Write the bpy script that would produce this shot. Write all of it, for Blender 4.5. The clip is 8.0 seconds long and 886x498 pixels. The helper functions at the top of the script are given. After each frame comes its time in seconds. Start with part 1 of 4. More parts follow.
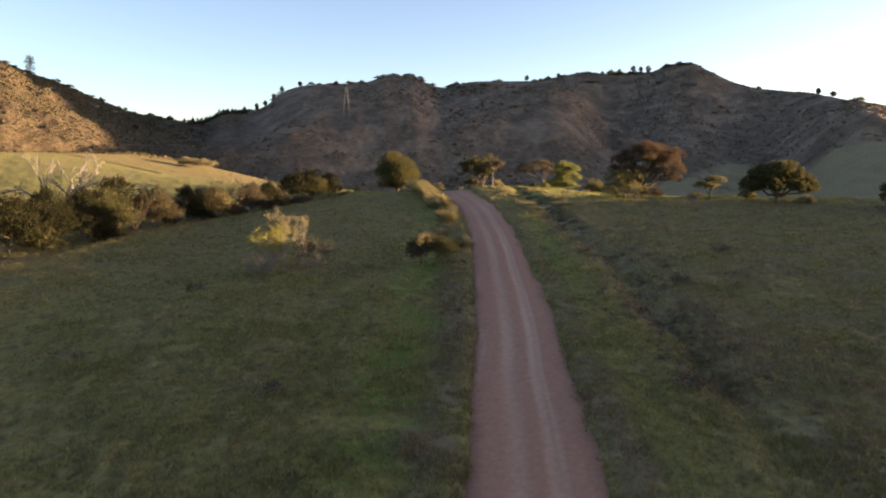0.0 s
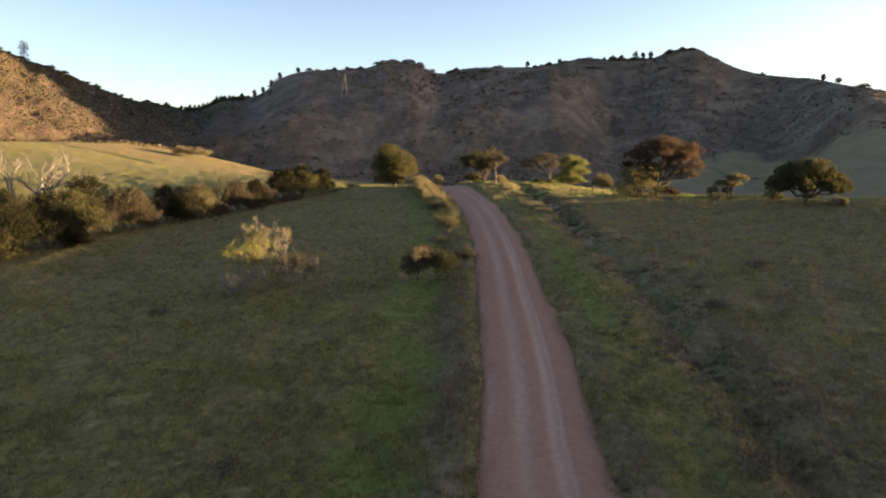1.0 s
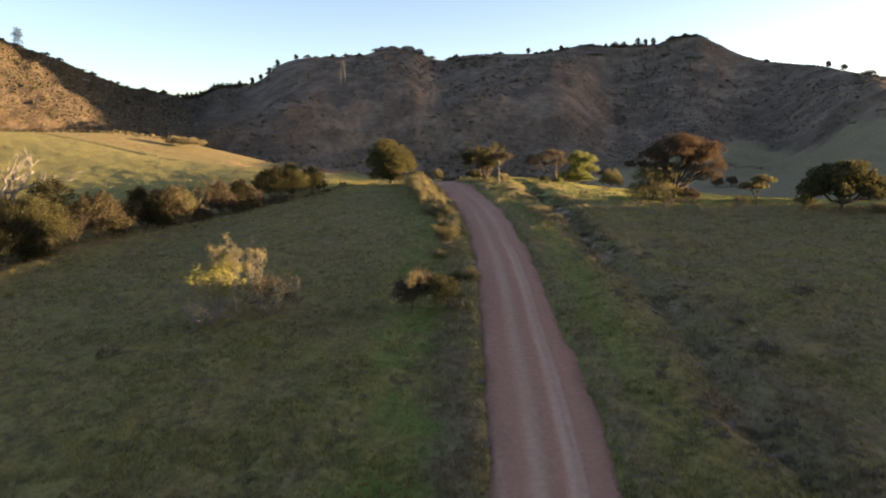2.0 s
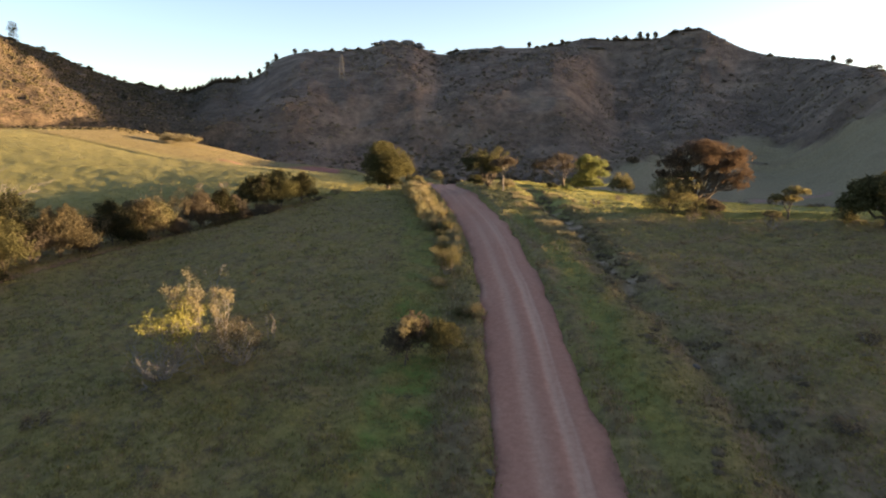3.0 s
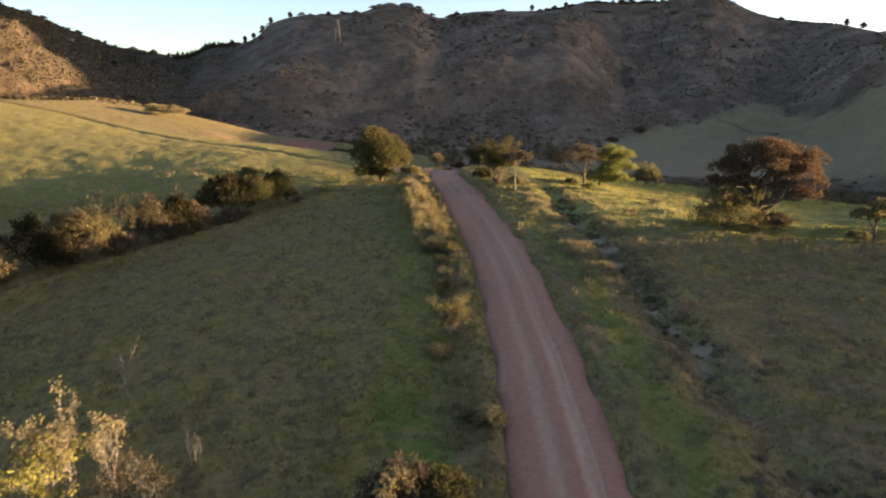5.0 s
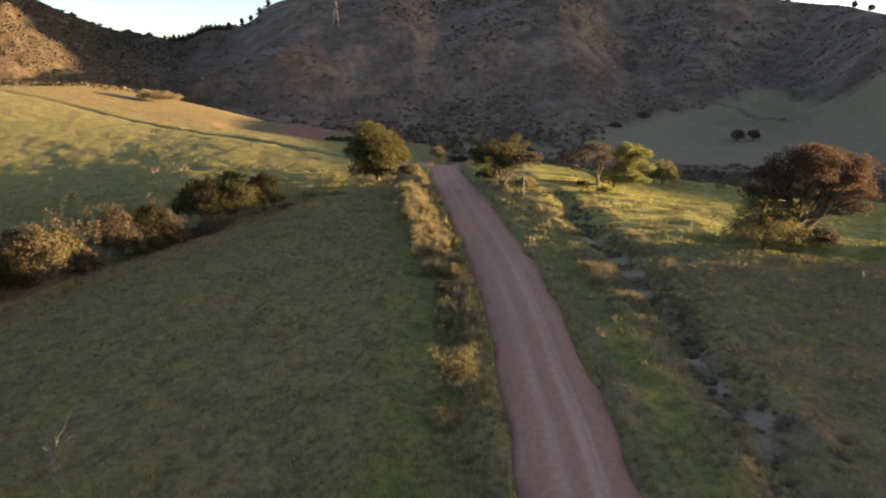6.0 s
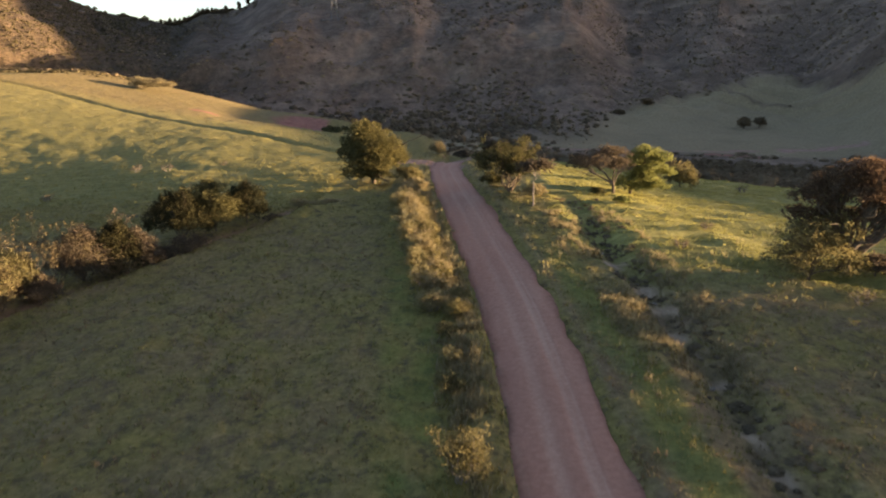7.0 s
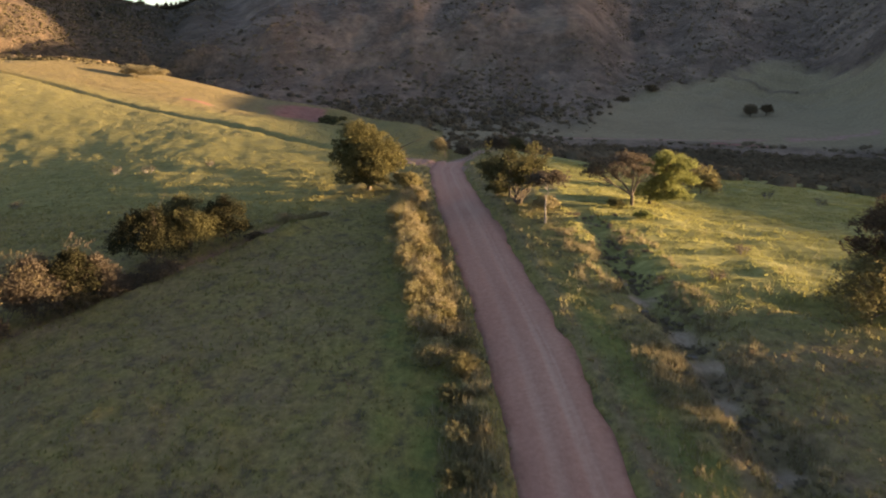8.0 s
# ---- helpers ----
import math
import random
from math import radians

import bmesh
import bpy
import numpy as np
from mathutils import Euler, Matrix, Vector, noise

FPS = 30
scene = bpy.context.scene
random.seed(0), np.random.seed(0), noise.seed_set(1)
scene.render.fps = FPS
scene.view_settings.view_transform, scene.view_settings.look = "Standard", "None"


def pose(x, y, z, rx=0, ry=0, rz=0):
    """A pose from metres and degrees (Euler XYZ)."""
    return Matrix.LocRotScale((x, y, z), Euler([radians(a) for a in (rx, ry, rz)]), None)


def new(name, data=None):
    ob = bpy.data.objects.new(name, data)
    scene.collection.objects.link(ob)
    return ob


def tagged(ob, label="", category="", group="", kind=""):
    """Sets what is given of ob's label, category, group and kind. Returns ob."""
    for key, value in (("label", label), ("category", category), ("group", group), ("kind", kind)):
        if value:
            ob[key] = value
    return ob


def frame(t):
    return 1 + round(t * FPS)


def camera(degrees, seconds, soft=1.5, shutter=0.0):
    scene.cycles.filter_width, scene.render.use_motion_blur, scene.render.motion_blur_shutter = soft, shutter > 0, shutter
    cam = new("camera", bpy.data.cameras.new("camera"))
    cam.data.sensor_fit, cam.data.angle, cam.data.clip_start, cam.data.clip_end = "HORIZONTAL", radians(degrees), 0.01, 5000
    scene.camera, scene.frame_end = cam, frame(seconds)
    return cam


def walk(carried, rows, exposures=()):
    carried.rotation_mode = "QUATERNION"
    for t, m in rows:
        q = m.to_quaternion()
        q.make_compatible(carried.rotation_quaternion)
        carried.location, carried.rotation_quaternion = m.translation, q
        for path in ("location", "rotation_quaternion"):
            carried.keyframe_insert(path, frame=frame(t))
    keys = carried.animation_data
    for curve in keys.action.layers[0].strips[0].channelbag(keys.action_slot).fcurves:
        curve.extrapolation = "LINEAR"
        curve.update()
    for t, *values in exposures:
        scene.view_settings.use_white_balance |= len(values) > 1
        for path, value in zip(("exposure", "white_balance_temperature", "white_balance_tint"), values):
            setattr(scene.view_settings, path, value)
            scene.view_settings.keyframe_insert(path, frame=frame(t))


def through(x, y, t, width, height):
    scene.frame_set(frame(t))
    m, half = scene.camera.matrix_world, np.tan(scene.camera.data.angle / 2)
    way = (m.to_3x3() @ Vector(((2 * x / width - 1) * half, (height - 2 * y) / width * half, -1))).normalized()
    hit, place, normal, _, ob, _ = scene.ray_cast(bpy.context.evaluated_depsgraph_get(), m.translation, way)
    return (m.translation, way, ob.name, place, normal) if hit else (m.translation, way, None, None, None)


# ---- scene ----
cam = camera(69.0, 8.0, soft=2.0, shutter=0.4)
METRES, EYE, TILT, LEAN, TURN = 64.0, 15.0, -8.0, 0.0, 0.0
ROWS = [
    (0.0, 0.0, 0.0, 0.0, -0.0, 0.0, -0.0),
    (0.5, 0.0004, 0.0565, 0.0193, 0.01, -0.03, 0.02),
    (1.0, 0.0005, 0.1133, 0.0388, -0.01, -1.19, 0.03),
    (1.5, 0.0012, 0.1714, 0.0589, -0.02, -2.03, 0.06),
    (3.0, 0.0025, 0.3525, 0.1197, 0.0, -2.81, 0.09),
    (3.5, 0.0024, 0.4117, 0.1393, -0.0, -3.57, 0.1),
    (4.0, 0.0021, 0.4714, 0.1588, 0.01, -4.31, 0.11),
    (4.5, 0.0014, 0.5311, 0.1785, 0.0, -5.05, 0.1),
    (6.0, -0.0028, 0.7092, 0.2378, -0.01, -7.24, 0.1),
    (6.5, -0.0042, 0.7688, 0.2572, -0.01, -7.92, 0.1),
    (7.0, -0.0051, 0.8279, 0.2771, -0.01, -8.58, 0.11),
    (7.5, -0.0061, 0.8879, 0.297, 0.0, -9.25, 0.13),
    (8.0, -0.007, 0.9485, 0.3165, 0.01, -9.9, 0.14),
]
EXPOSURES = [(0.0, 2.29, 9300.0, 26.0), (1.5, 2.26, 9300.0, 26.0), (3.0, 2.37, 9300.0, 26.0), (4.5, 2.29, 9300.0, 26.0), (6.5, 2.36, 9350.0, 27.0), (8.0, 2.38, 9400.0, 28.0)]
walk(cam, [(t, pose(0, 0, EYE, TILT, LEAN, TURN) @ pose(METRES * x, METRES * y, METRES * z, 90 + pitch, roll, yaw)) for t, x, y, z, yaw, pitch, roll in ROWS], EXPOSURES)

# ---- light: a low evening sun to the right and ahead, clear sky ----
SUN_BEARING, SUN_HEIGHT = 85.0, 3.2
world = bpy.data.worlds.new("evening_sky")
scene.world = world
world.use_nodes = True
wn = world.node_tree
wn.nodes.clear()
sky = wn.nodes.new("ShaderNodeTexSky")
sky.sky_type, sky.sun_disc = "NISHITA", False
sky.sun_elevation, sky.sun_rotation = radians(SUN_HEIGHT), radians(SUN_BEARING)
sky.altitude = 1400.0
sky.air_density, sky.dust_density, sky.ozone_density = 0.7, 2.2, 2.0
bg = wn.nodes.new("ShaderNodeBackground")
bg.inputs["Strength"].default_value = 0.15
wout = wn.nodes.new("ShaderNodeOutputWorld")
wn.links.new(sky.outputs["Color"], bg.inputs["Color"])
wn.links.new(bg.outputs["Background"], wout.inputs["Surface"])

sun = new("sun", bpy.data.lights.new("sun", "SUN"))
sun.data.energy, sun.data.angle, sun.data.color = 5.0, radians(0.5), (1.0, 0.90, 0.67)
sb, se = radians(SUN_BEARING), radians(SUN_HEIGHT)
sun_way = Vector((math.sin(sb) * math.cos(se), math.cos(sb) * math.cos(se), math.sin(se)))
sun.matrix_world = Matrix.Translation((0, 0, 120)) @ sun_way.to_track_quat("Z", "Y").to_matrix().to_4x4()


# ---- materials ----
def shader(name):
    m = bpy.data.materials.new(name)
    m.use_nodes = True
    nt = m.node_tree
    nt.nodes.clear()
    out = nt.nodes.new("ShaderNodeOutputMaterial")
    return m, nt, out


def add(nt, kind, **inputs):
    n = nt.nodes.new(kind)
    for key, value in inputs.items():
        n.inputs[key.replace("_", " ")].default_value = value
    return n


def noise_node(nt, scale, detail=4.0, rough=0.6, stretch=None):
    g = nt.nodes.new("ShaderNodeNewGeometry")
    n = add(nt, "ShaderNodeTexNoise", Scale=scale, Detail=detail, Roughness=rough)
    if stretch:
        mp = nt.nodes.new("ShaderNodeMapping")
        mp.inputs["Scale"].default_value = stretch
        nt.links.new(g.outputs["Position"], mp.inputs["Vector"])
        nt.links.new(mp.outputs["Vector"], n.inputs["Vector"])
    else:
        nt.links.new(g.outputs["Position"], n.inputs["Vector"])
    return n.outputs["Fac"]


def ramp(nt, fac, stops):
    r = nt.nodes.new("ShaderNodeValToRGB")
    el = r.color_ramp.elements
    while len(el) < len(stops):
        el.new(0.5)
    for e, (p, c) in zip(el, stops):
        e.position, e.color = p, (*c, 1)
    nt.links.new(fac, r.inputs["Fac"])
    return r.outputs["Color"]


def blend(nt, fac, a, b):
    m = nt.nodes.new("ShaderNodeMix")
    m.data_type = "RGBA"
    if isinstance(fac, float):
        m.inputs["Factor"].default_value = fac
    else:
        nt.links.new(fac, m.inputs["Factor"])
    for sock, val in ((m.inputs[6], a), (m.inputs[7], b)):
        if isinstance(val, tuple):
            sock.default_value = (*val, 1)
        else:
            nt.links.new(val, sock)
    return m.outputs[2]


def maths(nt, op, a, b=None, clamp=False):
    m = nt.nodes.new("ShaderNodeMath")
    m.operation, m.use_clamp = op, clamp
    for k, v in enumerate((a, b)):
        if v is None:
            continue
        if isinstance(v, (int, float)):
            m.inputs[k].default_value = v
        else:
            nt.links.new(v, m.inputs[k])
    return m.outputs[0]


def attribute(nt, name):
    a = nt.nodes.new("ShaderNodeAttribute")
    a.attribute_name = name
    return a.outputs["Fac"]


def bump(nt, fac, strength, distance):
    b = add(nt, "ShaderNodeBump", Strength=strength, Distance=distance)
    nt.links.new(fac, b.inputs["Height"])
    return b.outputs["Normal"]


def finish(nt, out, color, rough=0.9, normal=None, specular=0.2):
    p = add(nt, "ShaderNodeBsdfPrincipled", Roughness=rough)
    p.inputs["Specular IOR Level"].default_value = specular
    if isinstance(color, tuple):
        p.inputs["Base Color"].default_value = (*color, 1)
    else:
        nt.links.new(color, p.inputs["Base Color"])
    if normal is not None:
        nt.links.new(normal, p.inputs["Normal"])
    nt.links.new(p.outputs["BSDF"], out.inputs["Surface"])


def ground_material():
    m, nt, out = shader("pasture_and_hillside")
    fine, mid, wide = noise_node(nt, 2.2, 5, 0.7), noise_node(nt, 0.35, 5, 0.65), noise_node(nt, 0.05, 4, 0.6)
    grass = ramp(nt, fine, [(0.30, (0.135, 0.108, 0.034)), (0.50, (0.212, 0.166, 0.052)), (0.70, (0.29, 0.218, 0.076))])
    dry = ramp(nt, fine, [(0.30, (0.15, 0.108, 0.055)), (0.55, (0.245, 0.174, 0.088)), (0.75, (0.367, 0.258, 0.132))])
    patch = maths(nt, "MULTIPLY", maths(nt, "SUBTRACT", mid, 0.44), 3.2, True)
    pasture = blend(nt, maths(nt, "MULTIPLY", patch, 0.55), grass, dry)
    pasture = blend(nt, maths(nt, "MULTIPLY", maths(nt, "SUBTRACT", wide, 0.45), 2.5, True), pasture, grass)
    pasture = blend(nt, maths(nt, "MULTIPLY", attribute(nt, "dry"), 0.8), pasture, dry)
    tus = maths(nt, "MULTIPLY", maths(nt, "SUBTRACT", noise_node(nt, 0.9, 5, 0.72, (1.0, 0.85, 1)), 0.50), 7.0, True)
    pasture = blend(nt, maths(nt, "MULTIPLY", tus, 0.9), pasture, (0.075, 0.06, 0.034))
    withered = ramp(nt, fine, [(0.30, (0.12, 0.08, 0.047)), (0.50, (0.19, 0.128, 0.074)), (0.72, (0.27, 0.185, 0.108))])
    gone = maths(nt, "MULTIPLY", attribute(nt, "wither"), maths(nt, "MULTIPLY", maths(nt, "SUBTRACT", noise_node(nt, 0.3, 5, 0.65, (0.7, 1.2, 1)), 0.36), 4.0, True))
    pasture = blend(nt, gone, pasture, withered)
    lush = ramp(nt, fine, [(0.3, (0.085, 0.125, 0.03)), (0.7, (0.15, 0.205, 0.05))])
    pasture = blend(nt, attribute(nt, "lush"), pasture, lush)
    # yellow-green meadow grass, with part of the low sun put into its colour
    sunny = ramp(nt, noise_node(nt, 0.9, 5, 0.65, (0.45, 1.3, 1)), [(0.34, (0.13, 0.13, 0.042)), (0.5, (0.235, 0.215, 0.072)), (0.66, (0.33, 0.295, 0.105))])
    pasture = blend(nt, attribute(nt, "sunlit_meadow"), pasture, sunny)
    # dry grass of the grazed slope, made paler to stand in for haze
    hazy_slope = ramp(nt, noise_node(nt, 0.6, 6, 0.7), [(0.3, (0.20, 0.152, 0.088)), (0.7, (0.40, 0.305, 0.185))])
    hazy_slope = blend(nt, maths(nt, "MULTIPLY", maths(nt, "SUBTRACT", noise_node(nt, 0.03, 6, 0.7), 0.48), 3.0, True), hazy_slope, (0.19, 0.143, 0.088))
    pasture = blend(nt, attribute(nt, "grazed"), pasture, hazy_slope)
    hill_fine, hill_wide = noise_node(nt, 0.2, 7, 0.75), noise_node(nt, 0.026, 7, 0.68)
    # scrub colour lightened and warmed to allow for the hills' shade and haze
    brush = ramp(nt, hill_fine, [(0.34, (0.088, 0.058, 0.042)), (0.47, (0.175, 0.117, 0.083)), (0.58, (0.245, 0.165, 0.117)), (0.70, (0.36, 0.247, 0.173))])
    brush2 = ramp(nt, hill_wide, [(0.38, (0.07, 0.049, 0.036)), (0.5, (0.18, 0.121, 0.087)), (0.63, (0.34, 0.232, 0.163))])
    brush = blend(nt, 0.5, brush, brush2)
    thick = maths(nt, "MULTIPLY", maths(nt, "SUBTRACT", noise_node(nt, 0.06, 7, 0.75, (1, 1, 1.8)), 0.5), 5.0, True)
    brush = blend(nt, maths(nt, "MULTIPLY", thick, 0.7), brush, (0.085, 0.064, 0.045))
    open_grass = maths(nt, "MULTIPLY", maths(nt, "SUBTRACT", noise_node(nt, 0.014, 7, 0.66, (0.5, 1, 3.0)), 0.55), 7.0, True)
    brush = blend(nt, maths(nt, "MULTIPLY", open_grass, 0.5), brush, (0.33, 0.235, 0.15))
    # darker scrub colour for the sunlit left hill, to offset the sun on it
    sunlit_brush = ramp(nt, hill_fine, [(0.36, (0.04, 0.029, 0.018)), (0.5, (0.092, 0.063, 0.039)), (0.66, (0.155, 0.105, 0.064))])
    sunlit_brush = blend(nt, maths(nt, "MULTIPLY", thick, 0.7), sunlit_brush, (0.045, 0.04, 0.022))
    brush = blend(nt, attribute(nt, "sunlit_brush"), brush, sunlit_brush)
    color = blend(nt, attribute(nt, "brush"), pasture, brush)
    sand = ramp(nt, fine, [(0.3, (0.27, 0.185, 0.12)), (0.7, (0.44, 0.31, 0.205))])
    color = blend(nt, attribute(nt, "bare"), color, sand)
    earth = ramp(nt, noise_node(nt, 0.5, 5), [(0.3, (0.26, 0.135, 0.10)), (0.7, (0.44, 0.255, 0.20))])
    color = blend(nt, attribute(nt, "earth"), color, earth)
    clay = ramp(nt, noise_node(nt, 0.6, 5), [(0.3, (0.22, 0.085, 0.062)), (0.7, (0.37, 0.165, 0.122))])
    color = blend(nt, attribute(nt, "clay"), color, clay)
    h = maths(nt, "ADD", maths(nt, "MULTIPLY", noise_node(nt, 5.0, 4, 0.7), 0.5), maths(nt, "MULTIPLY", mid, 0.8))
    h = maths(nt, "ADD", h, maths(nt, "MULTIPLY", maths(nt, "MULTIPLY", hill_fine, attribute(nt, "brush")), 9.0))
    finish(nt, out, color, 0.95, bump(nt, h, 0.7, 0.25), 0.1)
    return m


def road_material():
    m, nt, out = shader("red_dirt_track")
    fine, mid = noise_node(nt, 3.0, 6, 0.7), noise_node(nt, 0.9, 5, 0.65, (1, 0.08, 1))
    red = ramp(nt, fine, [(0.3, (0.36, 0.15, 0.10)), (0.7, (0.48, 0.222, 0.152))])
    pale = ramp(nt, fine, [(0.3, (0.52, 0.305, 0.212)), (0.7, (0.65, 0.40, 0.285))])
    rut = maths(nt, "MULTIPLY", attribute(nt, "rut"), maths(nt, "ADD", maths(nt, "MULTIPLY", mid, 1.3), 0.1), True)
    color = blend(nt, rut, red, pale)
    color = blend(nt, maths(nt, "MULTIPLY", maths(nt, "SUBTRACT", mid, 0.5), 1.6, True), color, (0.38, 0.165, 0.115))
    color = blend(nt, attribute(nt, "shoulder"), color, ramp(nt, fine, [(0.35, (0.21, 0.095, 0.065)), (0.7, (0.33, 0.15, 0.10))]))
    finish(nt, out, color, 0.95, bump(nt, fine, 0.5, 0.06), 0.15)
    return m


def leaf_material(name, dark, light, through=0.48):
    """Leaves that let some light through; each leaf has a tone of its own."""
    m, nt, out = shader(name)
    g = nt.nodes.new("ShaderNodeNewGeometry")
    tone = maths(nt, "ADD", maths(nt, "MULTIPLY", g.outputs["Random Per Island"], 0.45), maths(nt, "MULTIPLY", noise_node(nt, 0.7, 4), 0.6))
    color = ramp(nt, tone, [(0.15, dark), (0.85, light)])
    d, t = add(nt, "ShaderNodeBsdfDiffuse"), add(nt, "ShaderNodeBsdfTranslucent")
    mix = add(nt, "ShaderNodeMixShader", Fac=through)
    nt.links.new(color, d.inputs["Color"])
    nt.links.new(color, t.inputs["Color"])
    nt.links.new(d.outputs[0], mix.inputs[1])
    nt.links.new(t.outputs[0], mix.inputs[2])
    nt.links.new(mix.outputs[0], out.inputs["Surface"])
    return m


def rough_material(name, dark, light, scale=3.0, rough=0.9, depth=0.05):
    m, nt, out = shader(name)
    n = noise_node(nt, scale, 5, 0.65)
    finish(nt, out, ramp(nt, n, [(0.3, dark), (0.7, light)]), rough, bump(nt, n, 0.6, depth), 0.2)
    return m


GROUND, TRACK = ground_material(), road_material()
BARK = rough_material("brown_bark", (0.06, 0.045, 0.03), (0.16, 0.12, 0.085), 6)
PALE_BARK = rough_material("bleached_dead_wood", (0.14, 0.115, 0.09), (0.29, 0.245, 0.20), 5)
ROCK = rough_material("weathered_granite", (0.08, 0.0675, 0.056), (0.208, 0.173, 0.14), 0.6, 0.9, 0.2)
STEEL = rough_material("weathered_steel", (0.12, 0.115, 0.11), (0.18, 0.175, 0.17), 0.4, 0.6, 0.01)
GREEN = leaf_material("dark_green_leaves", (0.045, 0.042, 0.02), (0.135, 0.12, 0.053), 0.34)
OLIVE = leaf_material("olive_leaves", (0.09, 0.078, 0.038), (0.25, 0.21, 0.098), 0.42)
ROUND_LEAF = leaf_material("glossy_dark_leaves", (0.045, 0.042, 0.019), (0.185, 0.16, 0.068), 0.38)
BRIGHT = leaf_material("bright_green_leaves", (0.10, 0.11, 0.04), (0.28, 0.28, 0.10))
RUSSET = leaf_material("russet_leaves", (0.055, 0.04, 0.028), (0.172, 0.108, 0.065), 0.42)
YELLOW = leaf_material("yellow_green_leaves", (0.17, 0.155, 0.05), (0.37, 0.33, 0.105))
TAN = leaf_material("dry_tan_leaves", (0.15, 0.12, 0.068), (0.36, 0.295, 0.165))
BROWN = leaf_material("withered_brown_leaves", (0.058, 0.046, 0.033), (0.16, 0.122, 0.084), 0.4)
DUSK = leaf_material("dusky_scrub_leaves", (0.109, 0.0806, 0.0508), (0.281, 0.202, 0.123))
GRASS = leaf_material("meadow_grass_blades", (0.13, 0.114, 0.042), (0.32, 0.27, 0.106))
STRAW = leaf_material("dry_straw_blades", (0.162, 0.14, 0.0714), (0.342, 0.29, 0.148))
HEDGE_TAN = leaf_material("tan_olive_leaves", (0.052, 0.042, 0.025), (0.175, 0.134, 0.073), 0.36)
DEEP = leaf_material("deep_green_leaves", (0.014, 0.014, 0.008), (0.052, 0.047, 0.023), 0.22)
WITHERED = leaf_material("withered_grass_blades", (0.15, 0.105, 0.06), (0.34, 0.24, 0.138))

# blade colour lightened to carry the sun on the meadows
SUNNY = leaf_material("sunlit_grass_blades", (0.20, 0.188, 0.062), (0.36, 0.325, 0.112))
# SCRUB is lightened for the shaded hills, TAWNY darkened for the sunlit one
SCRUB = leaf_material("hill_scrub_leaves", (0.11, 0.08, 0.052), (0.34, 0.25, 0.155))
THICKET = leaf_material("dark_hill_bush_leaves", (0.085, 0.063, 0.043), (0.22, 0.163, 0.108), 0.3)
TAWNY = leaf_material("tawny_scrub_leaves", (0.045, 0.038, 0.021), (0.15, 0.118, 0.064), 0.3)
GULLY_LEAF = leaf_material("gully_scrub_leaves", (0.10, 0.076, 0.05), (0.25, 0.19, 0.12), 0.4)


def ease(a, b, v):
    q = np.clip((np.asarray(v, float) - a) / (b - a), 0, 1)
    return q * q * (3 - 2 * q)


def smooth_profile(knots, v):
    """A smooth curve through (place, height) knots."""
    k = np.array(knots, float)
    px, pz = k[:, 0], k[:, 1]
    v = np.clip(v, px[0], px[-1])
    d = np.diff(pz) / np.diff(px)
    m = np.concatenate([[d[0]], (d[1:] + d[:-1]) / 2, [d[-1]]])
    m[1:-1] = np.where(d[1:] * d[:-1] <= 0, 0, m[1:-1])
    i = np.clip(np.searchsorted(px, v) - 1, 0, len(px) - 2)
    w = px[i + 1] - px[i]
    s = (v - px[i]) / w
    return ((2 * s ** 3 - 3 * s ** 2 + 1) * pz[i] + (s ** 3 - 2 * s ** 2 + s) * w * m[i]
            + (-2 * s ** 3 + 3 * s ** 2) * pz[i + 1] + (s ** 3 - s ** 2) * w * m[i + 1])


def lattice(n, seed):
    return np.random.RandomState(seed).rand(n, n)


TABLES = [lattice(256, 11 + k) for k in range(6)]


def value_noise(x, y, size, seed=0):
    """Smooth noise of -1 to 1 with bumps of that size in metres."""
    tab = TABLES[seed % 6]
    u, v = np.asarray(x, float) / size + 31.7 * seed, np.asarray(y, float) / size + 17.3 * seed
    i, j = np.floor(u).astype(int), np.floor(v).astype(int)
    f, g = u - i, v - j
    f, g = f * f * (3 - 2 * f), g * g * (3 - 2 * g)
    a, b = tab[i % 256, j % 256], tab[(i + 1) % 256, j % 256]
    c, d = tab[i % 256, (j + 1) % 256], tab[(i + 1) % 256, (j + 1) % 256]
    return 2 * ((a * (1 - f) + b * f) * (1 - g) + (c * (1 - f) + d * f) * g) - 1


def fractal(x, y, size, octaves=4, seed=0):
    return sum(value_noise(x, y, size / 2 ** k, seed + k) * 0.5 ** k for k in range(octaves))


# the spur along the road: distance ahead, height
SPUR = [(-400, -22), (-120, -8), (0, 0.2), (42, 3.1), (62, 4.7), (80, 6.0), (95, 7.0), (110, 7.7), (130, 8.5), (150, 7.5), (172, 6.2), (200, 4.5), (300, 2.0)]
# skyline round the first viewpoint: bearing in degrees, tangent of the height angle, distance of the ridge
# bearings past 36 are unseen; their heights are set to place the field's shade
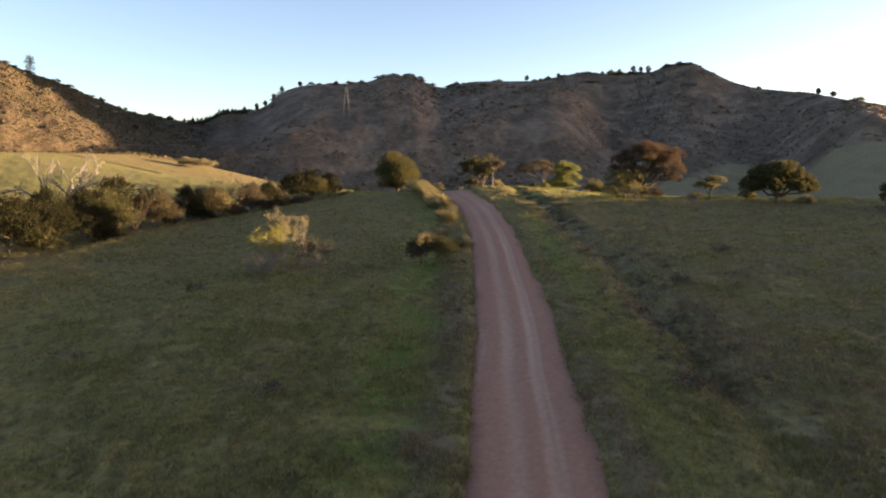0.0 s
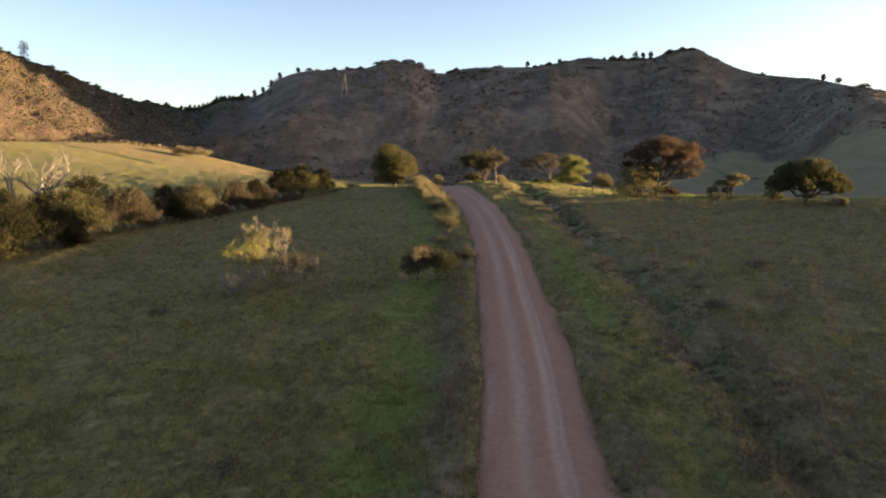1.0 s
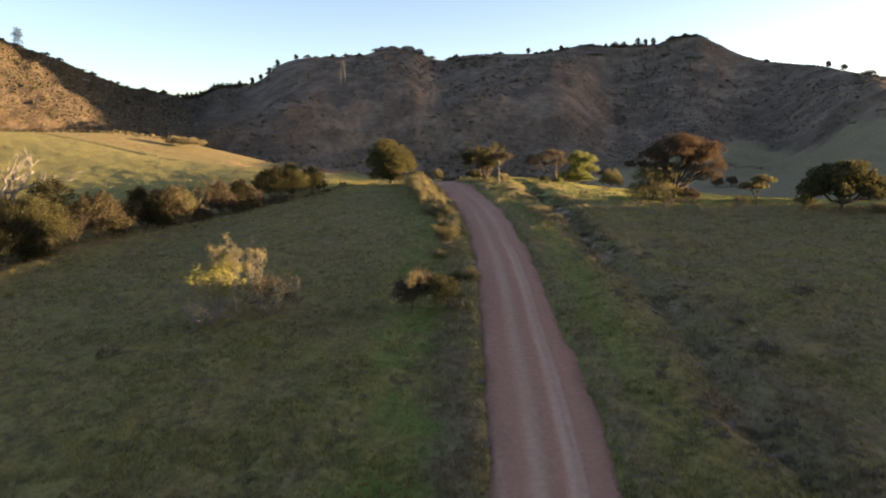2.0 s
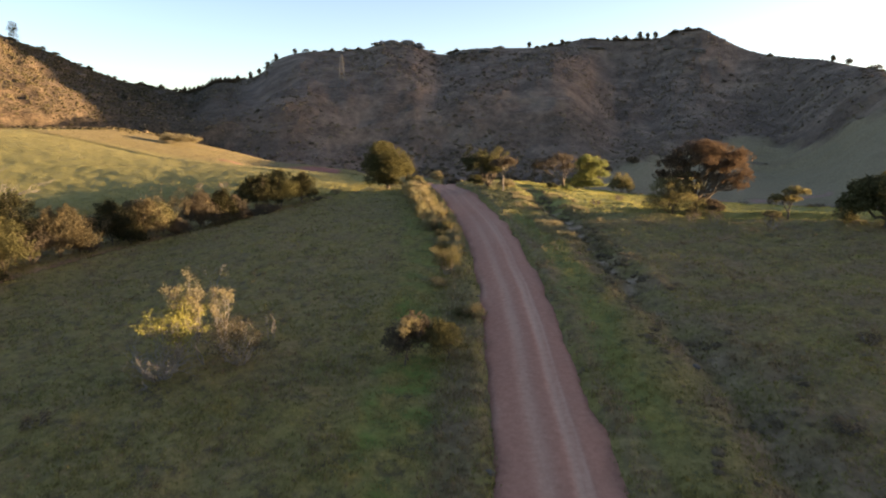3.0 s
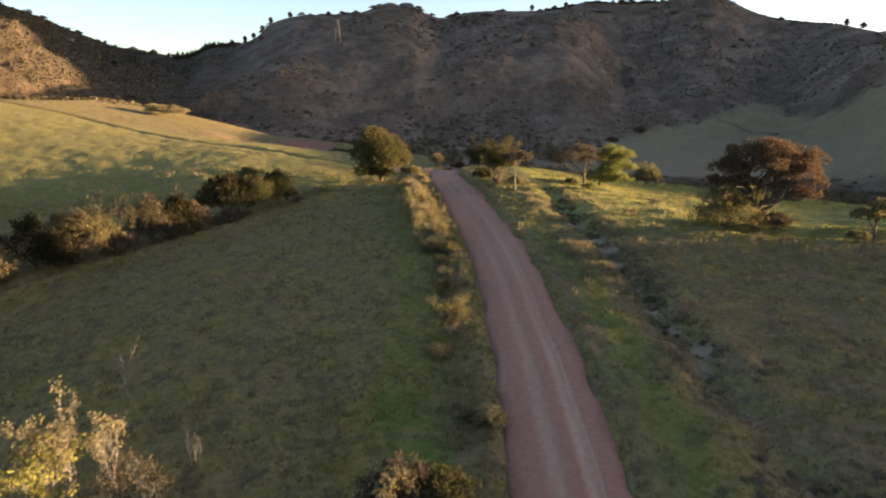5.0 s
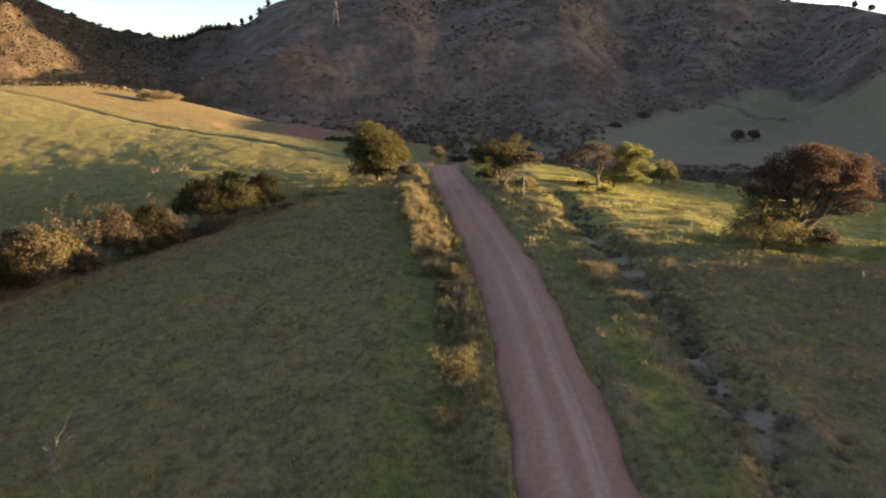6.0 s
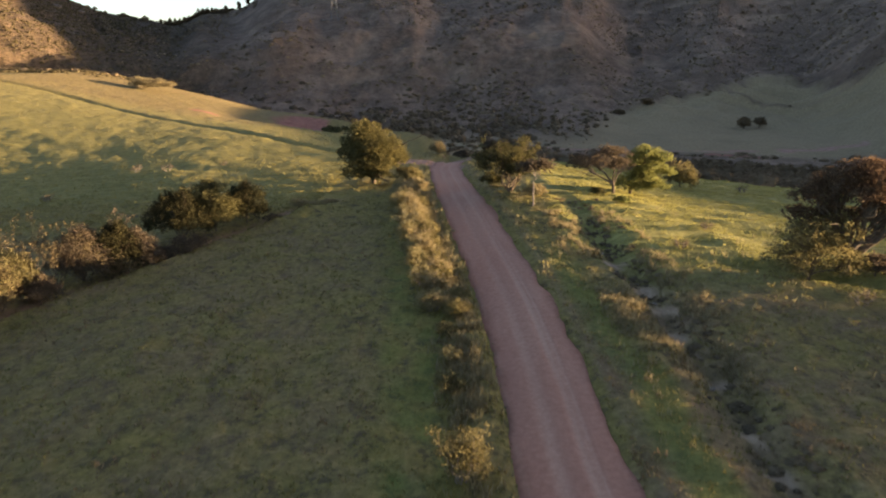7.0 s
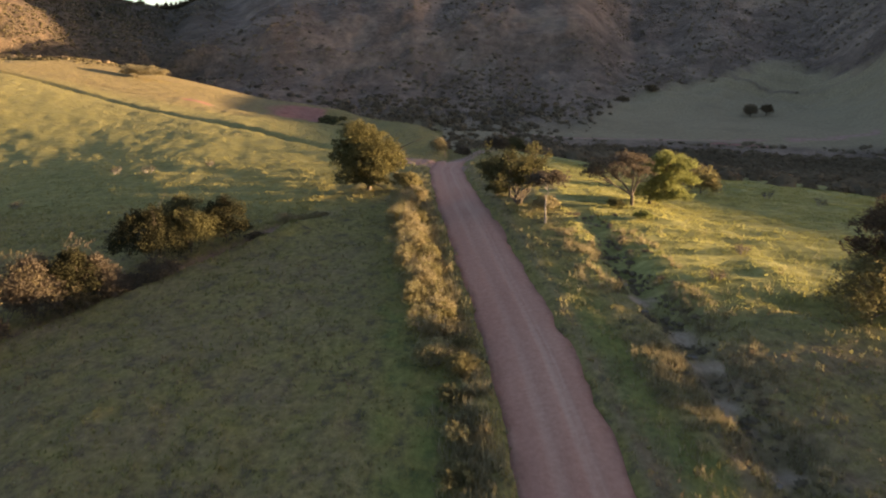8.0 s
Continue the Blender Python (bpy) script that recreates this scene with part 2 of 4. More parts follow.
SKYLINE = [(-180, 0.03), (-75, 0.06), (-48, 0.14), (-33.7, 0.121), (-31.7, 0.107), (-30, 0.097), (-27.4, 0.077), (-25.1, 0.062), (-22.6, 0.055), (-20.7, 0.05), (-18.3, 0.065), (-16.5, 0.068), (-15.1, 0.076), (-13.7, 0.096), (-11.8, 0.107), (-8.9, 0.11), (-6.5, 0.114), (-4.8, 0.123), (-2.6, 0.123), (-1.4, 0.113), (0, 0.106), (1.8, 0.113), (4.7, 0.115), (7.6, 0.115), (9.7, 0.118), (11.8, 0.126), (14.2, 0.123), (17.3, 0.123), (18.6, 0.131), (20.4, 0.134), (21.7, 0.123), (23.8, 0.104), (25.8, 0.094), (29, 0.086), (31.6, 0.075), (33.9, 0.066), (36.5, 0.048), (40, 0.022), (45, 0.018), (49, 0.022), (55, 0.027), (64, 0.028), (69, 0.031), (71, 0.0335), (73, 0.0353), (75, 0.0342), (76.2, 0.032), (77, 0.0322), (80, 0.0385), (88, 0.05), (100, 0.06), (120, 0.06), (180, 0.03)]
# bearing of the ridge and its distance
RIDGE = [(-180, 900), (-75, 800), (-45, 700), (-34, 668), (-21, 715), (-12, 675), (0, 700), (11, 682), (20, 672), (29, 655), (35, 620), (42, 500), (52, 430), (75, 400), (110, 500), (180, 900)]
BASE = [(-180, 500), (-75, 420), (-35, 370), (-20, 335), (-8, 365), (0, 370), (10, 360), (22, 350), (34, 320), (45, 240), (75, 160), (110, 260), (180, 500)]
FLOOR = -18.0
ROAD = [(-200, -2.0), (0, 1.7), (23, 3.5), (42, 4.8), (58, 5.35), (76, 5.8), (86, 5.75), (96, 5.35), (107, 4.5), (118, 3.3), (130, 2.2), (150, 0.8), (167, 0.1), (185, 2.2), (215, 6.0)]


def road_centre(y):
    return smooth_profile(ROAD, y)


def land(x, y):
    """Height of the bare land, without the road's and the gully's relief."""
    x, y = np.asarray(x, float), np.asarray(y, float)
    near = smooth_profile(SPUR, y)
    beyond = ease(-1, 12, (y - 106 + 0.42 * (x - 27)) / 1.08) * ease(18, 30, x)
    near = near + 0.85 * ease(-1, 9, x) + 0.0006 * np.clip(x, 0, 60) ** 2 * (1 - 0.9 * beyond)
    near = near - 0.3 * ease(3, 11, -x) * ease(150, 110, y)
    near = near - 0.9 * ease(10, 35, -x) * ease(180, 90, y)
    near = near - 0.105 * np.clip(x - 14, 0, 90) * np.maximum(ease(104, 140, y), 0.4 * beyond)
    rise = np.where(-x > 55, (-x - 55), 0)
    near = near + np.clip(rise ** 2 / (rise + 45), 0, 60) * 0.16 * ease(130, 215, y) + ease(10, 60, -x) * 5.5 * ease(130, 255, y)
    near = near - 4.8 * np.exp(-((x + 84) / 40) ** 2 - ((y - 145) / 34) ** 2)
    near = near - 0.5 * ease(-22, -38, x) * ease(58, 76, y) * ease(128, 112, y)
    # the left-hand meadow dips before its brow, most above the red bank
    angle, away = np.degrees(np.arctan2(x, y)), np.hypot(x, y)
    near = near - smooth_profile([(-60, 0), (-40, 1.0), (-30, 1.0), (-19, 2.4), (-12, 4.6), (-6, 4.0), (0, 0), (5, 0)], angle) * ease(198, 250, away) * ease(345, 295, away)
    edge = y - np.where(x > 0, 178 - 0.28 * x, 192 + 62 * (1 - np.exp(np.minimum(x, 0) / 22)) - 0.45 * np.minimum(x, 0))
    w = ease(-8, 120, edge)
    near = near * (1 - w) + FLOOR * w
    bearing, r = np.degrees(np.arctan2(x, y)), np.hypot(x, y)
    crest_r = smooth_profile(RIDGE, bearing)
    crest_z = 15 + smooth_profile(SKYLINE, bearing) * crest_r
    q = (r - smooth_profile(BASE, bearing)) / (crest_r - smooth_profile(BASE, bearing))
    up = np.clip(q, 0, 1)
    rough = fractal(x, y, 90, 5, 1) * 5.5 * ease(0, 0.35, q) * ease(0.98, 0.85, q) + fractal(x, y, 14, 3, 2) * 2.2 * ease(0.05, 0.3, q) * ease(1.0, 0.93, q)
    shape = np.where(q > 1, 1 - 0.3 * ease(1, 2.2, q), up * (0.7 + 0.3 * up))
    shape = np.where(q > 1, shape, shape + (1 - (1 - up) ** 1.9 - shape) * 0.75 * ease(29, 33, bearing) * ease(60, 50, bearing))
    # the grazed slope on the right rises slowly and steepens only below the peak
    shape = np.where(q > 1, shape, shape + (0.32 * up + 0.68 * up ** 8 - shape) * ease(9, 15, bearing) * ease(31, 26, bearing))
    hill = FLOOR + (crest_z - FLOOR) * shape + rough
    far = ease(900, 1800, r)
    hill = hill * (1 - far) + 20 * far
    # an unseen higher range added far to the right to keep the evening sun off the hills; it drops towards the near
    # side
    sun_block_top = smooth_profile([(-9000, 0), (450, 0), (550, 60), (600, 80), (667, 105), (760, 146), (861, 186), (947, 234), (1235, 370), (1400, 420), (2000, 460), (9000, 460)], y - 0.0875 * x)
    hill = hill + sun_block_top * np.exp(-((x - 1500) / 230) ** 2) * ease(39, 44, bearing)
    k = 5.0
    d = np.clip((hill - near) / (2 * k), -1, 1)
    top = np.where(hill > near, hill, near) + k * 0.25 * (1 - np.abs(d)) ** 2 * ease(0.0, 0.1, q)
    return np.where(q > 0, top, near)


# ---- relief near the road ----
GULLY = [(20, 13.6), (45, 15.4), (58, 16.5), (66, 15.9), (75, 15.4), (90, 15.6), (98, 15.2), (103, 15.5), (109, 14.8), (115, 14.7), (127, 14.4), (140, 13.0)]


# sandy pools along the gully: distance ahead, half length
POOLS = [(46.0, 0.8), (58.6, 0.7), (63.5, 0.5), (74.6, 1.0), (80.5, 0.9), (83.6, 1.0), (89.2, 1.6), (94.4, 1.8), (98.6, 1.1), (103.0, 1.3), (109.0, 1.1)]


def gully_off(x, y):
    return x - smooth_profile(GULLY, y) - 0.7 * value_noise(x * 0 + 3, y, 4.5, 3)


def road_off(x, y):
    return x - road_centre(y) - 0.12 * value_noise(x * 0, y, 6, 4)


def gully_bare(x, y):
    """1 on the washed-out sandy patches of the gully's bed."""
    d = np.abs(gully_off(x, y))
    n = value_noise(x, y, 3.8, 2) + 0.5 * value_noise(x, y, 1.1, 5)
    for py, reach in POOLS:
        n = np.maximum(n, 1.1 * np.exp(-((y - py) / reach) ** 2) + 0.3 * value_noise(x, y, 0.9, 5) + 0.35 * value_noise(x, y, 0.45, 2))
    return (0.25 + 0.75 * ease(64, 80, y)) * ease(0.0, 0.3, n - 0.62) * ease(1.0, 0.5, d + 0.5 * value_noise(x, y, 1.2, 1)) * ease(24, 34, y) * ease(132, 118, y)


def bank_off(x, y):
    """Distance from the line of the bank below the right-hand trees."""
    return (y - (106 - 0.42 * (x - 27))) / 1.08


def hedge_off(x, y):
    """Distance from the ditch in front of the left-hand hedge (plus: the field's side)."""
    return x - smooth_profile([(40, -51), (70, -47.4), (88, -42.6), (98, -38.6), (108, -32.8), (116, -26.6), (124, -21.4), (134, -14.0), (150, -8)], y)


def meadow_path_off(x, y):
    line = smooth_profile([(-190, 262), (-113, 231), (-93, 221), (-60, 205.5), (-32, 191.5), (-18, 184)], x)
    return y - line


def rim_off(x, y):
    """Distance beyond the rim of the red bank that stands behind the left-hand brow."""
    return y - smooth_profile([(-62, 256), (-42, 250), (-30, 246), (-18, 242)], x)


def clay_cut(x, y):
    """The washed-out hollow behind the brow and the bank on its far side."""
    m = rim_off(x, y)
    rise = smooth_profile([(-62, 0), (-56, 0.2), (-46, 0.8), (-38, 1.4), (-33, 1.6), (-29, 1.0), (-23, 0), (-10, 0)], x)
    up = rise * np.where(m < 0, np.exp(-(m / 4.5) ** 2), np.exp(-(m / 11.0) ** 2))
    dip = smooth_profile([(-72, 0), (-58, 1.0), (-44, 2.2), (-32, 3.0), (-24, 2.0), (-14, 0)], x)
    return up - dip * np.exp(-((m + 16) / 7.0) ** 2)


def sunlit_share(x, y):
    """1 on the open sunlit meadows on both sides of the crest, coloured paler to hold that sun."""
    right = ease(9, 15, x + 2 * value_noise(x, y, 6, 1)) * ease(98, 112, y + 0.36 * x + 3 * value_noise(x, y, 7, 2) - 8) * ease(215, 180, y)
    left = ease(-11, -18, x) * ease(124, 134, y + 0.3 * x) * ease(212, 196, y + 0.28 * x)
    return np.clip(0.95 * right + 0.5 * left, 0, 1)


def relief(x, y):
    """Height of the ground with its ditches, banks and tussocks."""
    x, y = np.asarray(x, float), np.asarray(y, float)
    z = land(x, y)
    near = ease(420, 220, np.hypot(x, y))
    d = np.abs(road_off(x, y))
    along = ease(205, 180, y)
    side = ease(2.2, 3.6, d)
    z = z - 0.42 * (1 - side) * along
    z = z + 0.22 * ease(2.4, 3.2, d) * ease(5.5, 3.6, d) * along * (0.6 + 0.6 * value_noise(x, y, 3, 2)) * (x < road_centre(y))
    g = gully_off(x, y)
    z = z - (0.75 + 0.25 * value_noise(x, y, 5, 1)) * np.exp(-(g / 1.3) ** 2) * ease(20, 35, y) * ease(136, 118, y)
    z = z + 0.38 * value_noise(x * 0.35, y * 1.3, 1.5, 2) * ease(4.2, 1.2, np.abs(g)) * ease(28, 40, y) * ease(112, 96, y)
    b = bank_off(x, y)
    in_bank = ease(22, 27, x) * ease(90, 70, x)
    z = z - 0.9 * np.exp(-((b + 1.0) / 1.5) ** 2) * in_bank
    mp = meadow_path_off(x, y)
    z = z - 1.1 * np.exp(-(mp / 1.0) ** 2) * ease(-14, -24, x) * ease(-200, -170, x)
    z = z + clay_cut(x, y)
    ho = hedge_off(x, y)
    z = z - (0.75 * np.exp(-(ho / 0.9) ** 2) - 0.25 * np.exp(-((ho - 1.8) / 1.2) ** 2)) * ease(50, 62, y) * ease(138, 130, y)
    hedge = 0.5 * np.exp(-((y - 129.0) / 2.0) ** 2) * ease(-13, -17, x) * ease(-32, -24, x)
    z = z + hedge
    tus = side * near * (1 - gully_bare(x, y)) * (1 - 0.6 * sunlit_share(x, y))
    z = z + tus * (0.12 * value_noise(x, y, 0.9, 0) + 0.08 * value_noise(x, y, 1.9, 1) + 0.10 * value_noise(x, y, 9, 2))
    z = z + near * (0.03 + 0.09 * ease(5, 20, x) + 0.08 * ease(140, 165, y)) * value_noise(x * 0.75, y * 0.95, 2.2, 4) * side
    z = z + 0.2 * sunlit_share(x, y) * value_noise(x * 0.45, y * 1.5, 1.7, 3) * side
    z = z + 0.12 * ease(-12, -24, x) * ease(126, 150, y) * ease(320, 260, np.hypot(x, y)) * (value_noise(x * 0.3, y * 1.1, 2.6, 5) + 0.5 * value_noise(x * 0.4, y, 6.0, 2))
    return z


# The land is drawn on a plan; far parts are pushed out from the first eye point, keeping the view from there: distance
# on the plan, distance after.
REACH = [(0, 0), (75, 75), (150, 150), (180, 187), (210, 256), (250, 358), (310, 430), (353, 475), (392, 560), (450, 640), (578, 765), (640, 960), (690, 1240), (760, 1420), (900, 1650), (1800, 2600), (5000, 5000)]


def push_from_eye(x, y, z):
    """Place of a point of the plan once pushed out from the eye, and by how much things there grow."""
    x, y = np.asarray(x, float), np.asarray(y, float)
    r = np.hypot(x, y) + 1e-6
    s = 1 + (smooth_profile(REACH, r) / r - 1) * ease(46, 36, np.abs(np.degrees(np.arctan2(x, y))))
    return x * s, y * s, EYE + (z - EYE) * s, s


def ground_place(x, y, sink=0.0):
    """Place on the ground, after the push from the eye, of a point of the plan, and its scale."""
    px, py, pz, s = push_from_eye(np.array([x]), np.array([y]), relief(np.array([x]), np.array([y])) - sink)
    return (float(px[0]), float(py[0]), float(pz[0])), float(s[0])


def hill_share(x, y):
    bearing, r = np.degrees(np.arctan2(x, y)), np.hypot(x, y)
    base = smooth_profile(BASE, bearing)
    return (r - base) / (smooth_profile(RIDGE, bearing) - base), bearing, r


def strip(pts, x, y):
    """Distance to a broken line."""
    best = np.full(np.shape(x), 1e9)
    for (ax, ay), (bx, by) in zip(pts, pts[1:]):
        t = np.clip(((x - ax) * (bx - ax) + (y - ay) * (by - ay)) / ((bx - ax) ** 2 + (by - ay) ** 2), 0, 1)
        best = np.minimum(best, np.hypot(x - ax - t * (bx - ax), y - ay - t * (by - ay)))
    return best


def brush_cover(x, y):
    """1 where scrub covers the hillside, 0 on grazed slopes."""
    q, bearing, r = hill_share(x, y)
    wob = 14 * value_noise(x, y, 40, 3) + 6 * value_noise(x, y, 12, 1)
    grazed = ease(9.5, 12.5, bearing + wob * 0.08) * ease(14, -14, r - smooth_profile([(5, 360), (9, 370), (12, 392), (15, 432), (17.6, 464), (21.5, 512), (24.5, 552), (27, 530), (30, 490), (34, 460), (60, 440)], bearing) + wob)
    cover = ease(-0.02, 0.08, q + wob * 0.002) * (1 - grazed)
    cover = np.maximum(cover, 0.55 * ease(27.5, 30, bearing) * ease(0.5, 0.75, q + 0.01 * wob))
    # the trail's groove has no depth: its dark line is painted in the scrub's colour
    trail = ease(2.6, 1.2, strip([(186, 475), (189, 455), (197, 443), (211, 434), (245, 418), (280, 402)], x, y)) * 0.8
    floor = ease(3.0, 0.0, land(x, y)) * ease(4, 9, bearing) * ease(350, 335, r) * ease(195, 205, r) * (x > 0)
    return np.maximum.reduce([cover, trail, 0.9 * floor])


def bare_earth(x, y):
    """1 on the pale trodden earth of lanes and of the hedge ditch."""
    n = value_noise(x, y, 9, 2) + 0.5 * value_noise(x, y, 3, 4)
    ditch = ease(1.1, 0.5, np.abs(hedge_off(x, y)) + 0.25 * n) * 0.75 * ease(50, 62, y) * ease(138, 130, y)
    lane = ease(1.9, 0.9, strip([(32, 355), (54, 338), (103, 331), (138, 326), (165, 318), (178, 315)], x, y) + 1.2 * n)
    left, right = strip([(1, 166), (0, 172.5), (-6, 175), (-11, 177)], x, y), strip([(0, 172.5), (5, 182), (10, 196)], x, y)
    fork = ease(3.0, 2.2, np.minimum(left, right + 0.8) + 0.4 * n)
    return np.clip(np.maximum.reduce([ditch, lane, fork]), 0, 1)


def clay_banks(x, y):
    """1 on the red cuts in the valley sides."""
    n = value_noise(x, y, 9, 2) + 0.5 * value_noise(x, y, 3, 4)
    cut = ease(9, 5, strip([(117, 319), (131, 311)], x, y) * 1.8 + 3 * n)
    m = rim_off(x, y)
    bank = ease(-15, -11, m + 1.5 * n) * ease(0.5, -0.8, m + 0.6 * n) * ease(-55, -47, x + 3 * n) * ease(-35.5, -38, x + n)
    scar = ease(2.2, 0.8, strip([(-76, 239), (-69, 237)], x, y) + 0.8 * n)
    return np.clip(np.maximum.reduce([cut, bank, scar]), 0, 1)


def mesh_of(name, verts, faces, material, smooth=False):
    me = bpy.data.meshes.new(name)
    verts, faces = np.asarray(verts, np.float32), np.asarray(faces, np.int32)
    n, k = faces.shape
    me.vertices.add(len(verts))
    me.vertices.foreach_set("co", verts.ravel())
    me.loops.add(n * k)
    me.loops.foreach_set("vertex_index", faces.ravel())
    me.polygons.add(n)
    me.polygons.foreach_set("loop_start", np.arange(n, dtype=np.int32) * k)
    me.materials.append(material)
    me.update(calc_edges=True)
    me.polygons.foreach_set("use_smooth", np.full(n, smooth))
    return me


def paint(me, name, values):
    a = me.attributes.new(name, "FLOAT", "POINT")
    a.data.foreach_set("value", np.asarray(values, np.float32))


def withering(x, y):
    """How grey-brown and scrubby the pasture is: most of the field to the right, and strips beside the track."""
    off = road_off(x, y)
    strips = np.maximum(ease(86, 62, y) * ease(2.4, 0.9, np.abs(off + 4.2 + 0.6 * value_noise(x, y, 5, 1))), ease(1.5, 0.5, np.abs(off - 3.9 + 0.4 * value_noise(x, y, 4, 3))))
    field = 0.8 * ease(9, 13, off) * ease(112, 96, y) + 0.5 * ease(-8, -12, off) * ease(128, 118, y) * ease(40, 75, y) + 0.2 * ease(-8, -12, off) * ease(75, 40, y)
    strips = np.maximum(strips, 1.3 * ease(3.4, 1.6, np.abs(gully_off(x, y) - 0.5 + 0.8 * value_noise(x, y, 3, 4))) * ease(24, 34, y))
    slope = 0.45 * ease(250, 330, np.hypot(x, y)) * (x > 0)
    return np.clip(np.maximum.reduce([strips * ease(112, 96, y), field, slope]), 0, 1)


# ---- the ground: one sheet, fine ahead, coarse behind and far off ----
def build_ground():
    cx, cy = 3.0, -20.0
    ang = np.concatenate([np.arange(-180, -42, 3.0), np.arange(-42, 42, 0.18), np.arange(42, 60, 1.0), np.arange(60, 180, 3.0)])
    rad, r = [0.5, 5, 12, 20, 28, 34, 38], 38.0
    while r < 4500:
        r *= 1.006 if r < 330 else (1.008 if r < 610 else (1.0025 if r < 730 else (1.01 if r < 1000 else 1.05)))
        rad.append(r)
    rad = np.array(rad)
    a, rr = np.meshgrid(np.radians(ang), rad, indexing="ij")
    x, y = (cx + rr * np.sin(a)).ravel(), (cy + rr * np.cos(a)).ravel()
    z = relief(x, y)
    na, nr = len(ang), len(rad)
    i, j = np.meshgrid(np.arange(na), np.arange(nr - 1), indexing="ij")
    i2 = (i + 1) % na
    faces = np.stack([i * nr + j, i * nr + j + 1, i2 * nr + j + 1, i2 * nr + j], -1).reshape(-1, 4)[:, ::-1]
    me = mesh_of("ground", np.stack(push_from_eye(x, y, z)[:3], 1), faces, GROUND, True)
    off = road_off(x, y)
    lush = ease(2.8, 1.2, np.abs(off + 7.6 + 1.0 * value_noise(x, y, 7, 2))) * ease(20, 30, y) * ease(128, 108, y) * (1 - 0.5 * ease(70, 90, y))
    lush = np.maximum(lush * (0.45 + 0.6 * value_noise(x, y, 1.3, 3) + 0.3 * value_noise(x, y * 1.5, 0.5, 1)), 0.45 * ease(2.0, 0.8, np.abs(off - 5.4 + value_noise(x, y, 5, 1))) * ease(40, 60, y) * ease(120, 100, y))
    dry = ease(0.8, 0.2, np.abs(off + 4.4 + 0.5 * value_noise(x, y, 4, 3)) / 1.6) * (0.9 - 0.55 * ease(58, 72, y)) + ease(5.5, 2.0, np.abs(gully_off(x, y))) * 0.45
    dry = np.maximum(dry, ease(0.7, 0.1, np.abs(off - 3.9) / 1.3) * 0.8)
    dry = np.maximum(dry, 0.75 * ease(185, 240, y) * ease(-20, -60, x))
    # the far right slope is paled as well, haze put into its colour
    dry = np.maximum(dry, 0.9 * ease(250, 320, np.hypot(x, y)) * (x > 0))
    wither = withering(x, y)
    sunlit_meadow = sunlit_share(x, y) * (1 - gully_bare(x, y))
    for name, val in (("wither", wither * (1 - sunlit_meadow)), ("sunlit_meadow", sunlit_meadow), ("sunlit_brush", 0.95 * ease(-15, -22, np.degrees(np.arctan2(x, y)) + 2 * value_noise(x, y, 60, 2))), ("grazed", 0.75 * ease(250, 330, np.hypot(x, y)) * (x > 0)), ("lush", np.clip(lush, 0, 1)), ("dry", np.clip(dry, 0, 1)), ("brush", brush_cover(x, y)), ("bare", gully_bare(x, y)), ("earth", bare_earth(x, y)), ("clay", clay_banks(x, y))):
        paint(me, name, val)
    return tagged(new("ground", me), "rough olive-green pasture running up to scrub-covered hills", "ground", kind="structure")


def build_road():
    ys = np.arange(-120, 190, 0.4)
    us = np.linspace(-3.5, 3.5, 51)
    yy, uu = np.meshgrid(ys, us, indexing="ij")
    x0 = road_centre(yy) + 0.12 * value_noise(yy * 0, yy, 6, 4)
    xx = x0 + uu
    wob = 0.1 * value_noise(uu * 0, yy, 14, 1)
    left, right = 0.75 * np.exp(-np.abs((uu + 0.6 + wob) / 0.42) ** 2.5), np.maximum(np.exp(-np.abs((uu - 0.86 + wob) / 0.26) ** 3), 0.8 * np.exp(-np.abs((uu - 1.28 + wob) / 0.14) ** 3))
    z = land(xx, yy) - 0.23 + 0.05 * (1 - (uu / 3) ** 2) - 0.05 * (left + right)
    z += 0.006 * value_noise(xx, yy, 0.8, 3) + 0.03 * value_noise(xx, yy, 3.1, 2)
    z -= 0.45 * ease(2.5, 3.4, np.abs(uu) - 0.2 * ease(60, 45, yy) + 0.32 * value_noise(xx, yy, 3.0, 5) + 0.16 * value_noise(xx, yy, 0.8, 2))
    z -= 0.5 * ease(175, 181, yy)
    ny, nu = xx.shape
    i, j = np.meshgrid(np.arange(ny - 1), np.arange(nu - 1), indexing="ij")
    faces = np.stack([i * nu + j, i * nu + j + 1, (i + 1) * nu + j + 1, (i + 1) * nu + j], -1).reshape(-1, 4)
    me = mesh_of("road", np.stack(push_from_eye(xx.ravel(), yy.ravel(), z.ravel())[:3], 1), faces, TRACK, True)
    ledge = np.exp(-((uu + 2.35 + 0.25 * value_noise(uu * 0, yy, 3.5, 2)) / 0.22) ** 2) * ease(-0.1, 0.4, value_noise(uu * 0 + 9, yy, 5, 3)) * 0.7
    worn = 0.45 * ease(62, 112, yy) * (0.8 + 0.4 * value_noise(xx, yy * 0.3, 1.2, 2)) * ease(2.6, 1.9, np.abs(uu))
    left = np.maximum(left, ledge)
    paint(me, "rut", np.clip(np.maximum((left + right) * (1 - 0.2 * ease(70, 130, yy)), worn) * (0.75 + 0.25 * value_noise(xx, yy, 7, 1)), 0, 1).ravel())
    paint(me, "shoulder", (ease(1.9, 2.9, np.abs(uu - 0.1) + 0.3 * value_noise(xx, yy, 1.7, 3)) * 0.7).ravel())
    return tagged(new("road", me), "reddish dirt track with two pale wheel ruts", "dirt road", kind="structure")


build_ground()
build_road()


# ---- plants ----
def part(name, me, parent, label=""):
    ob = new(name, me)
    ob.parent = parent
    if label:
        ob["label"] = label
